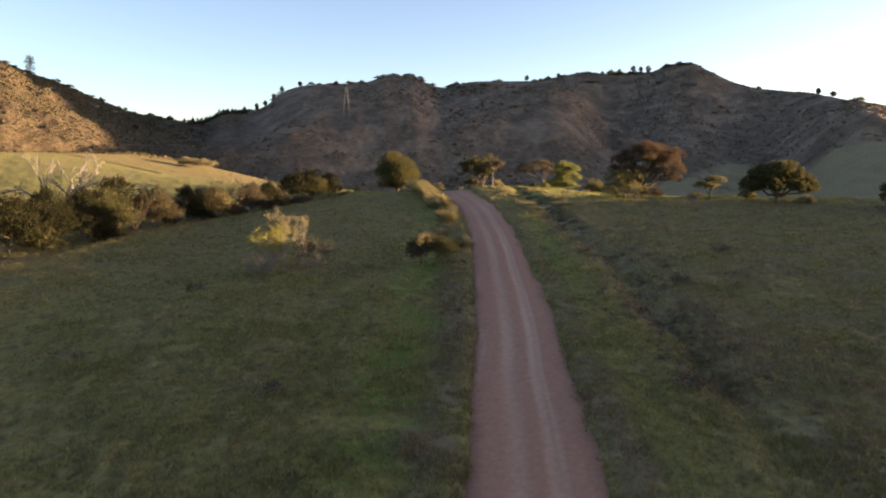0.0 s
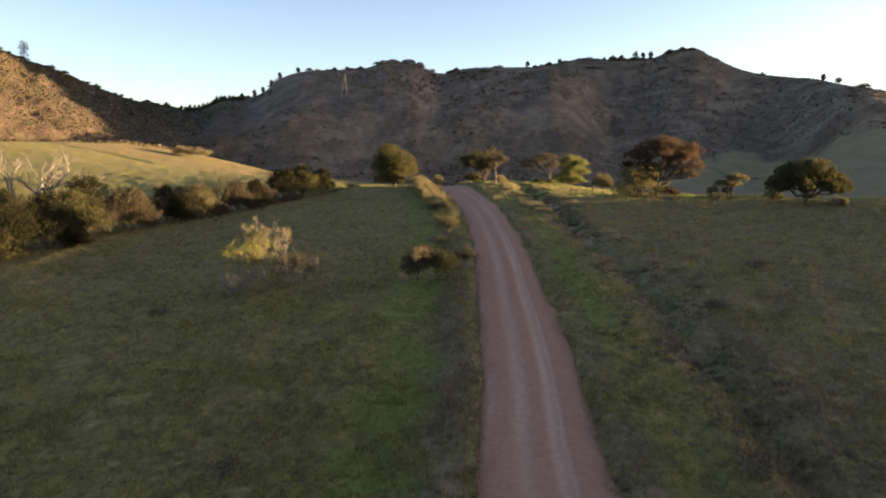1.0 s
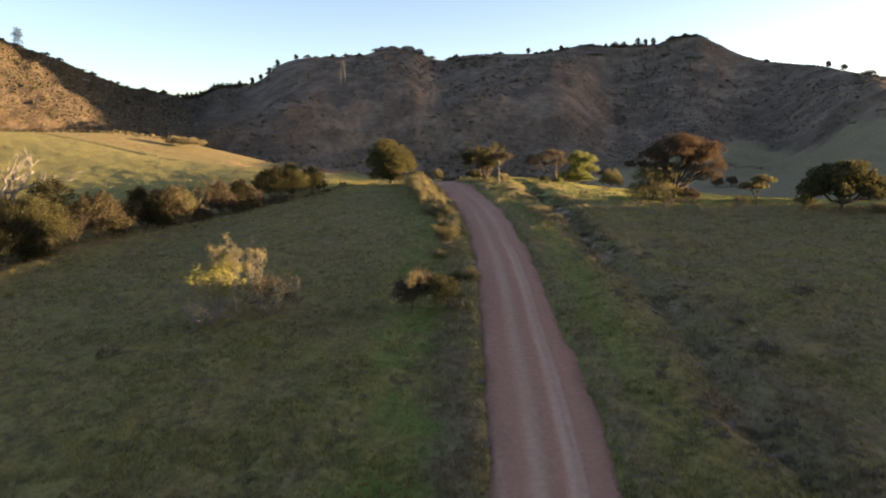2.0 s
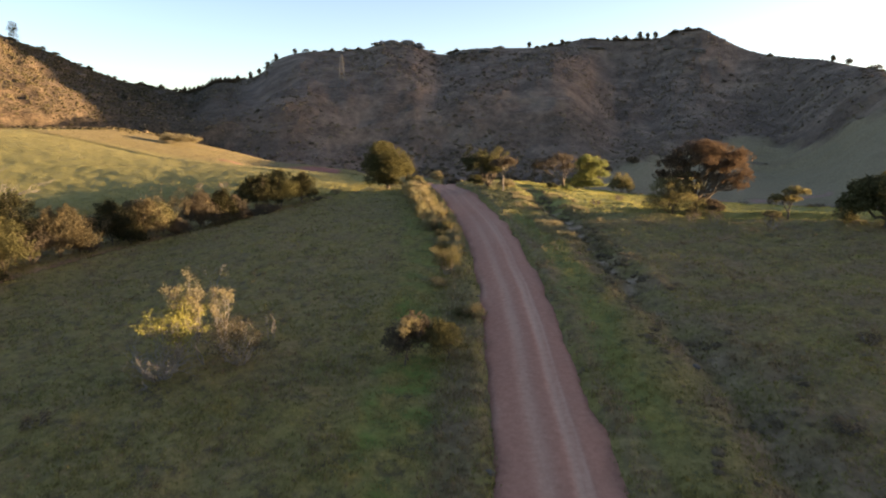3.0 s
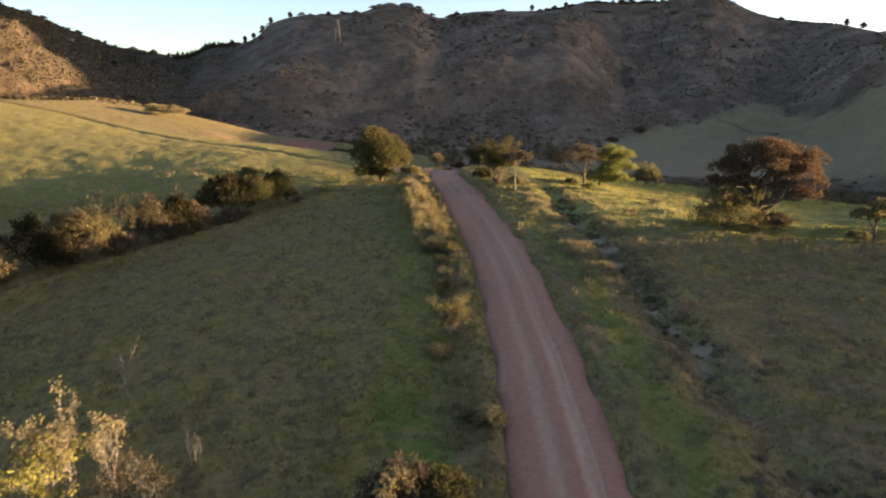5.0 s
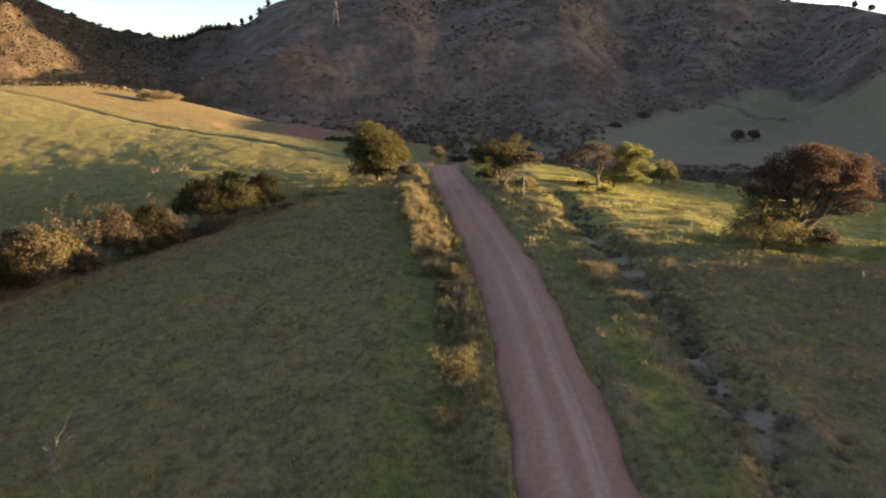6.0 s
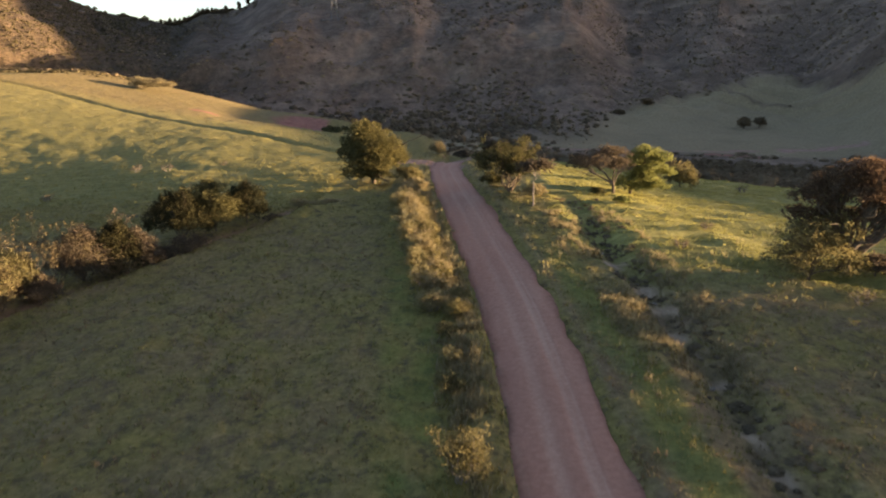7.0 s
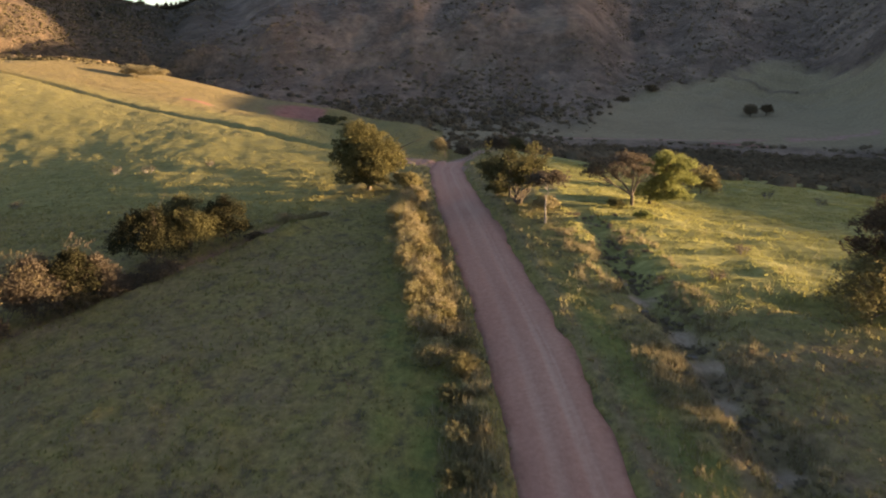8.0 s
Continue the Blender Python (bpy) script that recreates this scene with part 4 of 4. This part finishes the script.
for k, (x, y, h) in enumerate([(-24.0, 39.8, 1.3), (-9.4, 33.8, 0.8), (12.5, 31.7, 0.7), (-22.0, 56.0, 0.7), (19.5, 52.0, 0.7), (27.0, 62.0, 0.8), (31.0, 96.0, 1.6), (35.5, 92.0, 1.7), (29.0, 97.5, 1.3), (-54, 166, 1.4), (-48, 165, 1.5), (-60, 150, 1.0), (-40, 170, 1.0), (52, 150, 1.3), (46, 153, 1.2), (58, 147, 1.3), (64, 145, 1.2), (26, 118, 0.9), (21, 111, 0.8)]):
    bare_shrub("dry_weed", x, y, "dry brown weed standing in the grass", h, 6, 0.5, 140 + k, BROWN, 160, 0.09, lean=0.6, radius=0.025, depth=2, category="weed", group="dry weeds in the field", band=0.2)


# ---- scattered cover: grass, hillside scrub ----
def tufts(name, label, x, y, tall, material, blades, seed, width=0.06):
    rng = np.random.RandomState(seed)
    n = len(x)
    x, y, z, _ = push_from_eye(x, y, relief(x, y))
    x, y, z, tall = (np.repeat(q, blades) for q in (x, y, z, tall))
    m = n * blades
    a, lean = rng.rand(m) * 2 * math.pi, 0.25 + 0.5 * rng.rand(m)
    px, py = x + rng.normal(0, 0.12, m), y + rng.normal(0, 0.12, m)
    h = tall * (0.6 + 0.6 * rng.rand(m))
    w = width * (0.7 + 0.8 * rng.rand(m)) * (0.6 + tall)
    ca, sa = np.cos(a), np.sin(a)
    v = np.empty((m, 3, 3), np.float32)
    v[:, 0] = np.stack([px - sa * w, py + ca * w, z - 0.06], 1)
    v[:, 1] = np.stack([px + sa * w, py - ca * w, z - 0.06], 1)
    v[:, 2] = np.stack([px + ca * lean * h, py + sa * lean * h, z + h], 1)
    me = mesh_of(name, v.reshape(-1, 3), np.arange(m * 3).reshape(-1, 3), material)
    return tagged(new(name, me), label, "grass", kind="stuff")


def scatter(n, seed, near=22.0, far=210.0, wide=39.0):
    rng = np.random.RandomState(seed)
    r = near * (far / near) ** (rng.rand(n) ** 0.85) + rng.normal(0, 5, n)
    b = np.radians((rng.rand(n) * 2 - 1) * wide + rng.normal(0, 5, n))
    b = np.where(rng.rand(n) < 0.08, rng.rand(n) * 2 * math.pi, b)
    return r * np.sin(b) + 3, r * np.cos(b)


gx, gy = scatter(136000, 5)
keep = (np.abs(road_off(gx, gy)) > 2.5 + 0.5 * value_noise(gx, gy, 1.6, 3)) & (gully_bare(gx, gy) < 0.3) & (sunlit_share(gx, gy) < 0.5) & (value_noise(gx, gy, 2.2, 1) + 0.6 * value_noise(gx, gy, 0.8, 2) > -0.9)
gx, gy = gx[keep], gy[keep]
dead = np.random.RandomState(15).rand(len(gx)) < 0.75 * withering(gx, gy) * ease(-0.5, 0.5, value_noise(gx, gy, 2.6, 5) + 0.2)
tufts("withered_grass", "withered grey-brown grass over the rough field", gx[dead], gy[dead], 0.12 + 0.12 * ease(-0.5, 0.9, value_noise(gx[dead], gy[dead], 2.0, 4)), WITHERED, 4, 16, 0.07)
gx, gy = gx[~dead], gy[~dead]
tufts("meadow_grass", "short olive-green tussocky grass over the field", gx, gy, 0.10 + 0.13 * ease(-0.5, 0.9, value_noise(gx, gy, 3.0, 4)), GRASS, 3, 6, 0.07)
dx, dy = scatter(60000, 7)
off = road_off(dx, dy)
chance = 0.9 * ease(2.6, 0.8, np.abs(off + 4.3)) * ease(78, 98, dy) + 0.15 * ease(2.4, 0.8, np.abs(off + 4.3)) * ease(50, 75, dy) + 0.85 * ease(4.2, 1.4, np.abs(off - 5.6)) * ease(76, 96, dy) * ease(-0.6, 0.3, value_noise(dx, dy, 4, 1))
chance = chance + 0.9 * ease(2.4, 1.4, np.abs(off + 5.4)) * ease(98, 106, dy) * ease(140, 132, dy)
chance = chance + 0.04 * ease(-0.1, 0.8, value_noise(dx, dy, 6, 3)) + 0.25 * ease(14, 24, dx) * ease(60, 90, dy) * (1 - sunlit_share(dx, dy)) * ease(-0.2, 0.6, value_noise(dx, dy, 4, 2)) + 0.4 * ease(8, 11, dx) * ease(36, 26, dx) * ease(84, 94, dy) * ease(132, 122, dy) * ease(-0.3, 0.4, value_noise(dx, dy, 3, 4))
keep = (np.random.RandomState(8).rand(len(dx)) < chance) & (np.abs(off) > 2.8 + 0.4 * value_noise(dx, dy, 1.8, 2)) & (gully_bare(dx, dy) < 0.3)
dx, dy = dx[keep], dy[keep]
tufts("dry_grass", "tall dry straw-coloured grass on the verges", dx, dy, 0.2 + (0.2 + 0.15 * ease(55, 75, dy) + 0.35 * ease(-1, -3, road_off(dx, dy)) * ease(-9, -7, road_off(dx, dy)) * ease(62, 80, dy)) * np.random.RandomState(9).rand(len(dx)) ** 2, STRAW, 6, 10, 0.034)

rng = np.random.RandomState(19)
sy = 56 + 84 * rng.rand(9500)
sx = road_centre(sy) - 4.7 - 0.6 * ease(95, 120, sy) + rng.normal(0, 0.75, len(sy))
keep = (rng.rand(len(sy)) < 0.06 + 0.94 * ease(78, 102, sy)) & (value_noise(sx, sy, 2.4, 2) + 0.5 * value_noise(sx, sy, 0.9, 4) > -0.35)
sx, sy = sx[keep], sy[keep]
oy = 86 + 38 * rng.rand(4600)
ox = smooth_profile(GULLY, oy) + np.where(rng.rand(len(oy)) < 0.6, -1, 1) * (1.0 + 3.2 * rng.rand(len(oy)) ** 1.3)
keep = (gully_bare(ox, oy) < 0.15) & (value_noise(ox, oy, 2.2, 3) + 0.5 * value_noise(ox, oy, 0.8, 1) > -0.05) & (road_off(ox, oy) > 3.2)
sx, sy = np.concatenate([sx, ox[keep]]), np.concatenate([sy, oy[keep]])
tufts("verge_grass", "thick tawny grass along the edge of the track", sx, sy, (0.24 + 0.5 * rng.rand(len(sx)) ** 1.5) * np.where(sx > road_centre(sy), 0.65, 1.0), TAN, 8, 18, 0.028)

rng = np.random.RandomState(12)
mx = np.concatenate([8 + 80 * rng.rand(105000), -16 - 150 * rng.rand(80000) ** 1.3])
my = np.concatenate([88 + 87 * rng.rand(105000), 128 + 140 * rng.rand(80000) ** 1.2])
keep = (np.abs(gully_off(mx, my)) > 1.2) & ((sunlit_share(mx, my) > 0.4) | (mx < 0)) & (np.abs(road_off(mx, my)) > 3.2) & (bare_earth(mx, my) < 0.2) & (value_noise(mx * 0.5, my * 1.4, 2.4, 3) + rng.rand(len(mx)) * 0.9 > 0.1) & (my < 262 - 0.5 * mx) & ((mx > 0) | (my < 172 + 28 * rng.rand(len(mx))))
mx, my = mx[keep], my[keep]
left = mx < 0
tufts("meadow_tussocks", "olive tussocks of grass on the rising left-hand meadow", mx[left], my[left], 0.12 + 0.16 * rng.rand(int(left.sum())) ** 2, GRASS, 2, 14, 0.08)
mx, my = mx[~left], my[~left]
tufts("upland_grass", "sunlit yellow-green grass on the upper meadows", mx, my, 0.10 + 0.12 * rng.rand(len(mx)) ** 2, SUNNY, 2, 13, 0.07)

ux, uy = -24 - 190 * rng.rand(26000), 190 + 100 * rng.rand(26000)
keep = (land(ux, uy) > 4) & (np.abs(meadow_path_off(ux, uy)) > 1.4) & (clay_banks(ux, uy) < 0.2) & (value_noise(ux * 0.4, uy * 1.4, 2.6, 1) + rng.rand(len(ux)) > 0.2)
tufts("upland_straw", "pale dry grass on the brow of the left-hand meadow", ux[keep], uy[keep], 0.16 + 0.16 * rng.rand(int(keep.sum())), STRAW, 3, 17, 0.08)


def clumps(name, label, x, y, size, material, seed, leafs=22, flat=0.75):
    """Low shrubs, each a rough dome with leafy sprays over it."""
    rng = np.random.RandomState(seed)
    z = relief(x, y)
    n = len(x)
    # domes: two rings of five and a top
    ring = np.arange(5) * 2 * math.pi / 5
    base = np.concatenate([np.stack([np.cos(ring), np.sin(ring), ring * 0 - 0.25], 1), np.stack([0.72 * np.cos(ring + 0.6), 0.72 * np.sin(ring + 0.6), ring * 0 + 0.55], 1), [[0, 0, 0.85]]])
    faces = [(k, (k + 1) % 5, 5 + k) for k in range(5)] + [((k + 1) % 5, 5 + (k + 1) % 5, 5 + k) for k in range(5)] + [(5 + k, 5 + (k + 1) % 5, 10) for k in range(5)]
    v = base[None] * (size[:, None] * (0.75 + 0.5 * rng.rand(n, 11)))[:, :, None] * np.array((1, 1, flat))
    v = v + np.stack([x, y, z], 1)[:, None]
    f = np.array(faces)[None] + 11 * np.arange(n)[:, None, None]
    verts, tris = v.reshape(-1, 3), f.reshape(-1, 3)
    m = n * leafs
    d = rng.normal(size=(m, 3))
    d /= np.linalg.norm(d, axis=1)[:, None]
    d[:, 2] = np.abs(d[:, 2])
    s = np.repeat(size, leafs)
    c = np.repeat(np.stack([x, y, z], 1), leafs, 0)
    p = c + d * (s * (0.8 + 0.35 * rng.rand(m)))[:, None] * np.array((1, 1, flat))
    nrm = d * 0.8 + rng.normal(size=(m, 3)) * 0.3 + np.array((0, 0, 0.5))
    nrm /= np.linalg.norm(nrm, axis=1)[:, None]
    u = np.cross(nrm, rng.normal(size=(m, 3)))
    u /= np.linalg.norm(u, axis=1)[:, None]
    w = np.cross(nrm, u)
    q = (s * (0.22 + 0.2 * rng.rand(m)))[:, None]
    spray = np.stack([p - u * q, p - w * q * 0.8, p + u * q], 1).reshape(-1, 3)
    tris = np.concatenate([tris, len(verts) + np.arange(m * 3).reshape(-1, 3)])
    verts = np.concatenate([verts, spray])
    me = mesh_of(name, np.stack(push_from_eye(verts[:, 0], verts[:, 1], verts[:, 2])[:3], 1), tris, material)
    return tagged(new(name, me), label, "scrub", kind="stuff")


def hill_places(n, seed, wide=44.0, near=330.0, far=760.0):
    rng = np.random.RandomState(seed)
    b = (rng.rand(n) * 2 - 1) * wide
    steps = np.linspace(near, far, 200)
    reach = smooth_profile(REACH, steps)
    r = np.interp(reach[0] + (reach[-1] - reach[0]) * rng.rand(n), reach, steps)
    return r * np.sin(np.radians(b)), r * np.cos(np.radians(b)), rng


hx, hy, rng = hill_places(90000, 20)
q, bearing, r = hill_share(hx, hy)
cover = brush_cover(hx, hy) * ease(-0.7, 0.5, fractal(hx, hy, 45, 3, 2) + 0.5 * (0.5 - q))
keep = (rng.rand(len(hx)) < cover * 0.5) & (q < 1.02) & (bearing > -24)
sx, sy, sq = hx[keep], hy[keep], q[keep]
clumps("hillside_scrub", "dark dense scrub covering the hillsides", sx, sy, (0.45 + 1.3 * np.random.RandomState(21).rand(len(sx)) ** 2.4) * (1.2 - 0.45 * np.clip(sq, 0, 1)), SCRUB, 22, 1)
keep = (bearing < -19 - 5 * rng.rand(len(hx))) & (q < 1.02) & (q > -0.05) & (bearing > -39) & (value_noise(hx, hy, 16, 2) + 0.6 * value_noise(hx, hy, 50, 4) > -0.75)
lx, ly = hx[keep], hy[keep]
clumps("left_hill_scrub", "tawny and olive scrub over the sunlit hill", lx, ly, 0.35 + 1.15 * np.random.RandomState(23).rand(len(lx)) ** 2.4, TAWNY, 27, 5)
bx, by, rng = hill_places(40000, 51)
q, bearing, r = hill_share(bx, by)
dense = ease(-0.1, 0.55, fractal(bx, by, 60, 4, 4) + 0.35 * (0.45 - q)) * (0.3 + 0.7 * ease(-0.2, 0.4, fractal(bx, by, 16, 2, 1)))
keep = (rng.rand(len(bx)) < dense * np.where(brush_cover(bx, by) > 0.5, 0.55, 0.0)) & (q > 0.0) & (q < 0.97)
bx, by = bx[keep], by[keep]
clumps("hillside_bushes", "dark rounded bushes dotted over the hillsides", bx, by, 0.6 + 1.9 * np.random.RandomState(52).rand(len(bx)) ** 2.6, THICKET, 53, 12, 0.75)
vx, vy, rng = hill_places(7000, 24, 38, 185, 420)
q, bearing, r = hill_share(vx, vy)
low = land(vx, vy)
keep = (low < np.where((bearing > 5) & (r < 335), 2.5, -8)) & (bare_earth(vx, vy) < 0.1) & (rng.rand(len(vx)) < ease(-0.5, 0.3, value_noise(vx, vy, 35, 3) - ease(5, 14, bearing) * ease(335, 350, r) * 0.9)) & ((bearing < 9) | (r < 318))
vx, vy = vx[keep], vy[keep]
rng = np.random.RandomState(33)
eb, er = np.radians(7 + 31 * rng.rand(2800)), 205 + 108 * rng.rand(2800)
ex, ey = er * np.sin(eb), er * np.cos(eb)
keep = (land(ex, ey) < 1.0) & (bare_earth(ex, ey) < 0.1) & (clay_banks(ex, ey) < 0.2)
vx, vy = np.concatenate([vx, ex[keep]]), np.concatenate([vy, ey[keep]])
rng = np.random.RandomState(28)
wy = 32 + 98 * rng.rand(800) ** 1.2
wx = smooth_profile(GULLY, wy) + rng.normal(0.3, 1.0 + 0.8 * ease(80, 60, wy), 800)
keep = (gully_bare(wx, wy) < 0.2) & (value_noise(wx, wy, 5, 1) > -0.3)
clumps("gully_scrub", "low dark scrub along the washed-out gully", wx[keep], wy[keep], 0.12 + 0.3 * rng.rand(int(keep.sum())) ** 2, GULLY_LEAF, 29, 30, 0.55)
clumps("valley_thicket", "dark thicket filling the valley floor", vx, vy, 0.9 + 1.9 * np.random.RandomState(25).rand(len(vx)) ** 1.6, DUSK, 26, 20, 0.9)


rng = np.random.RandomState(41)
fb = -37 + 14 * rng.rand(420)
fr = 368 + 130 * rng.rand(420)
fx, fy = fr * np.sin(np.radians(fb)), fr * np.cos(np.radians(fb))
tx, ty = -37.0 + 8 * rng.rand(60), 231.5 + 10 * rng.rand(60)
clumps("hollow_scrub", "dark green scrub filling the hollow below the red bank", tx, ty, 0.4 + 0.7 * rng.rand(60), GREEN, 43, 60, 0.85)
clumps("hill_foot_scrub", "olive scrub along the foot of the hill behind the meadow", fx, fy, 0.7 + 1.6 * rng.rand(420) ** 2, TAWNY, 42, 40, 0.8)
# ---- trees on the skyline ----
def at_bearing(bearing, share):
    r = float(smooth_profile(RIDGE, np.array([bearing]))[0]) * share
    return r * math.sin(radians(bearing)), r * math.cos(radians(bearing))


SKY_TREES = [(-31.9, 1.0, 16, 6.5, 1), (-34.4, 0.99, 9, 5, 0), (-20.9, 0.99, 9, 4, 0), (-20.3, 0.99, 8, 4, 0), (-19.7, 0.99, 8, 4, 0), (-19.0, 0.99, 9, 4, 0), (-18.3, 0.99, 8, 4, 0), (-17.5, 0.99, 8, 4, 0), (-16.8, 1.0, 9, 3.5, 0),
             (-15.8, 1.0, 10, 3, 1), (-15.1, 1.0, 9, 3, 1), (-14.4, 1.0, 9, 3.2, 1), (-13.7, 1.0, 10, 3, 1), (-12.2, 1.0, 8, 3, 1), (-9.2, 1.0, 6, 3, 0), (-7.0, 1.0, 5, 3, 0), (-5.6, 1.0, 5, 4, 0),
             (7.2, 1.0, 9, 3, 1), (9.0, 1.0, 7, 4, 0), (9.9, 1.0, 8, 3, 1), (14.2, 1.0, 10, 5, 0), (14.9, 1.0, 9, 4.5, 0), (16.0, 1.0, 13, 3.5, 1), (16.6, 1.0, 11, 3, 1), (17.2, 1.0, 12, 3.5, 1), (18.7, 1.0, 6, 4, 0), (19.6, 1.0, 6, 4, 0),
             (25.5, 1.0, 5, 3, 0), (29.6, 1.0, 9, 3, 1), (30.6, 1.0, 8, 4, 1), (32.2, 0.99, 9, 6.5, 0), (-24.0, 1.0, 6, 4, 0), (-22.6, 1.0, 6, 3.5, 0), (-29.5, 1.0, 5, 4, 0), (-27.4, 1.0, 4, 4, 0)]
SKY_TREES += [(-21.2 + 0.34 * k, 0.99, 7.5 + (k * 5) % 6, 2.8, 0) for k in range(14)]
ridge_rng = np.random.RandomState(5)
SKY_TREES += [(-33.5 + 54 * ridge_rng.rand(), 1.0, 2.5 + 4.0 * ridge_rng.rand() ** 2, 2.0 + 2.6 * ridge_rng.rand(), 0) for k in range(80)]
for k, (b, share, h, w, tall) in enumerate(SKY_TREES):
    h, w = h * (1.05 if h == 16 else 0.66), w * 1.0
    x, y = at_bearing(b, share * 0.999)
    crowns = [(0, 0, h * 0.74, w * 0.5, h * 0.24), (w * 0.35, 0, h * 0.5, w * 0.42, h * 0.22), (-w * 0.4, 0, h * 0.56, w * 0.36, h * 0.2), (0, 0, h * 0.26, w * 0.55, h * 0.26)] if tall else [(0, 0, h * 0.38, w * 0.6, h * 0.5), (w * 0.5, 0, h * 0.26, w * 0.5, h * 0.32), (-w * 0.55, 0, h * 0.2, w * 0.5, h * 0.28)]
    leafy_tree("ridge_tree", x, y, "tall thin-crowned tree on the ridge" if tall else "dark bushy tree on the ridge", DUSK, crowns, 1000 if k < 49 else 300, 0.36 if k < 49 else 0.45, 0.2, h * 0.25, 200 + k, group="trees on the ridge", thin=0.9, lobe_share=0.5)
for k, (x, y, w, h) in enumerate([(153.2, 370.8, 3.2, 7.0), (161.8, 372.5, 2.8, 6.5), (118, 420, 3.4, 5), (98, 404, 3.0, 4)]):
    leafy_tree("pasture_tree", x, y, "dark bushy tree alone on the grazed slope", DUSK, [(0, 0, h * 0.55, w, h * 0.42), (w * 0.3, 0, h * 0.4, w * 0.8, h * 0.35)], 700, 0.5, 0.2, 1.0, 250 + k, group="trees on the grazed slope")
leafy_tree("spur_bush", -111, 285, "pale sunlit bush on the brow of the meadow", TAN, [(0, 0, 2.4, 4.5, 2.2), (5, 0, 2.0, 4, 1.8), (9, 1, 1.6, 3, 1.5)], 1500, 0.4, 0.1, 0.4, 270, category="bush")


# ---- power-line tower ----
def beam(a, b, w):
    a, b = np.array(a, float), np.array(b, float)
    return [(a, w), (b, w)]


def lattice_tower(x, y, tall):
    t = thing("transmission_tower", x, y, "grey lattice steel power-line tower on the hillside", "pylon")
    half = lambda z: 3.2 * (1 - z / tall) + 0.55 * (z / tall)
    for sx in (-1, 1):
        for sy in (-1, 1):
            v, f = tubes([beam((sx * 3.2, sy * 3.2, -1), (sx * 0.55, sy * 0.55, tall), 0.14)], 4)
            part("leg", mesh_of("leg", v, f, STEEL), t)
    paths, z = [], 0.0
    while z < tall - 1:
        z2 = min(z + 2.0 * half(z), tall)
        a, b = half(z), half(z2)
        for sx, sy, ex, ey in ((-1, -1, 1, -1), (1, -1, 1, 1), (1, 1, -1, 1), (-1, 1, -1, -1)):
            paths += [beam((sx * a, sy * a, z), (ex * b, ey * b, z2), 0.07), beam((ex * a, ey * a, z), (sx * b, sy * b, z2), 0.07)]
        z = z2
    v, f = tubes(paths, 4)
    part("bracing", mesh_of("bracing", v, f, STEEL), t)
    for z, w in ((tall * 0.7, 4.5), (tall * 0.82, 4.0), (tall * 0.94, 3.4)):
        v, f = tubes([beam((-w, 0, z), (w, 0, z), 0.1), beam((-w, 0, z), (0, 0.6, z + 1.3), 0.08), (beam((w, 0, z), (0, -0.6, z + 1.3), 0.08))], 4)
        part("cross_arm", mesh_of("cross_arm", v, f, STEEL), t)
    return t


lattice_tower(-84.0, 572.0, 27.0)


# ---- stones and a fallen stick ----
def boulder(name, x, y, size, label, category, seed, group="", material=None):
    rng = np.random.RandomState(seed)
    bm = bmesh.new()
    bmesh.ops.create_icosphere(bm, subdivisions=3, radius=1.0)
    off = rng.rand(3) * 50
    for v in bm.verts:
        k = 1 + 0.35 * noise.noise(v.co * 1.1 + Vector(off)) + 0.14 * noise.noise(v.co * 3.2 + Vector(off))
        v.co = Vector((v.co.x * size[0], v.co.y * size[1], v.co.z * size[2])) * k
    me = bpy.data.meshes.new(name)
    bm.to_mesh(me)
    bm.free()
    me.materials.append(material or ROCK)
    ob = new(name, me)
    ob.location, grow = ground_place(x, y, size[2] * 0.15)
    ob.scale = (grow, grow, grow)
    ob.rotation_euler = (0, 0, rng.rand() * 6)
    return tagged(ob, label, category, group)


for k, (b, share, sx, sz) in enumerate([(-5.2, 0.995, 9, 4), (-4.2, 0.995, 11, 5), (-3.0, 0.995, 10, 5), (-2.2, 0.99, 8, 4), (-0.9, 0.98, 7, 3), (1.5, 0.985, 9, 3), (3.5, 0.985, 10, 3), (12.6, 0.99, 9, 3), (18.4, 0.99, 8, 3), (20.4, 0.985, 9, 3),
                                        (14.2, 0.74, 3.5, 2.2), (-3.4, 0.93, 5, 3), (-9.0, 0.86, 5, 1.6), (-28.0, 0.96, 5, 2.4), (-26.6, 0.97, 4, 2.2)]):
    x, y = at_bearing(b, share)
    boulder("rock_outcrop", x, y, (sx, sx * 0.6, sz * 0.75), "weathered grey rock outcrop on the hillside", "rock", 400 + k, "rocks on the hills")
for k, (x, y, s) in enumerate([(15.2, 99.8, 0.3), (14.0, 106.4, 0.34), (14.6, 94.2, 0.26), (14.9, 88.0, 0.3), (15.4, 60.2, 0.32), (14.2, 45.0, 0.36), (15.0, 42.4, 0.26), (14.3, 112.5, 0.3), (2.2, 44.0, 0.22), (2.3, 50.5, 0.26), (2.1, 38.2, 0.24), (2.0, 33.0, 0.25), (2.5, 57.2, 0.2), (3.0, 74.5, 0.2)]):
    boulder("stone", x, y, (s, s * 0.7, s * 0.5), "small grey stone lying in the washed-out ground", "stone", 430 + k, "stones in the ditches")
stick = thing("fallen_stick", 3.3, 86.9, "dark stick lying at the edge of the track", "stick", sink=-0.05)
v, f = tubes([limb(np.random.RandomState(3), (-0.55, 0.1, 0.03), (0.55, -0.1, 0.06), 0.07, 0.04, 0.05)], 5)
part("stem", mesh_of("stem", v, f, BARK, True), stick)
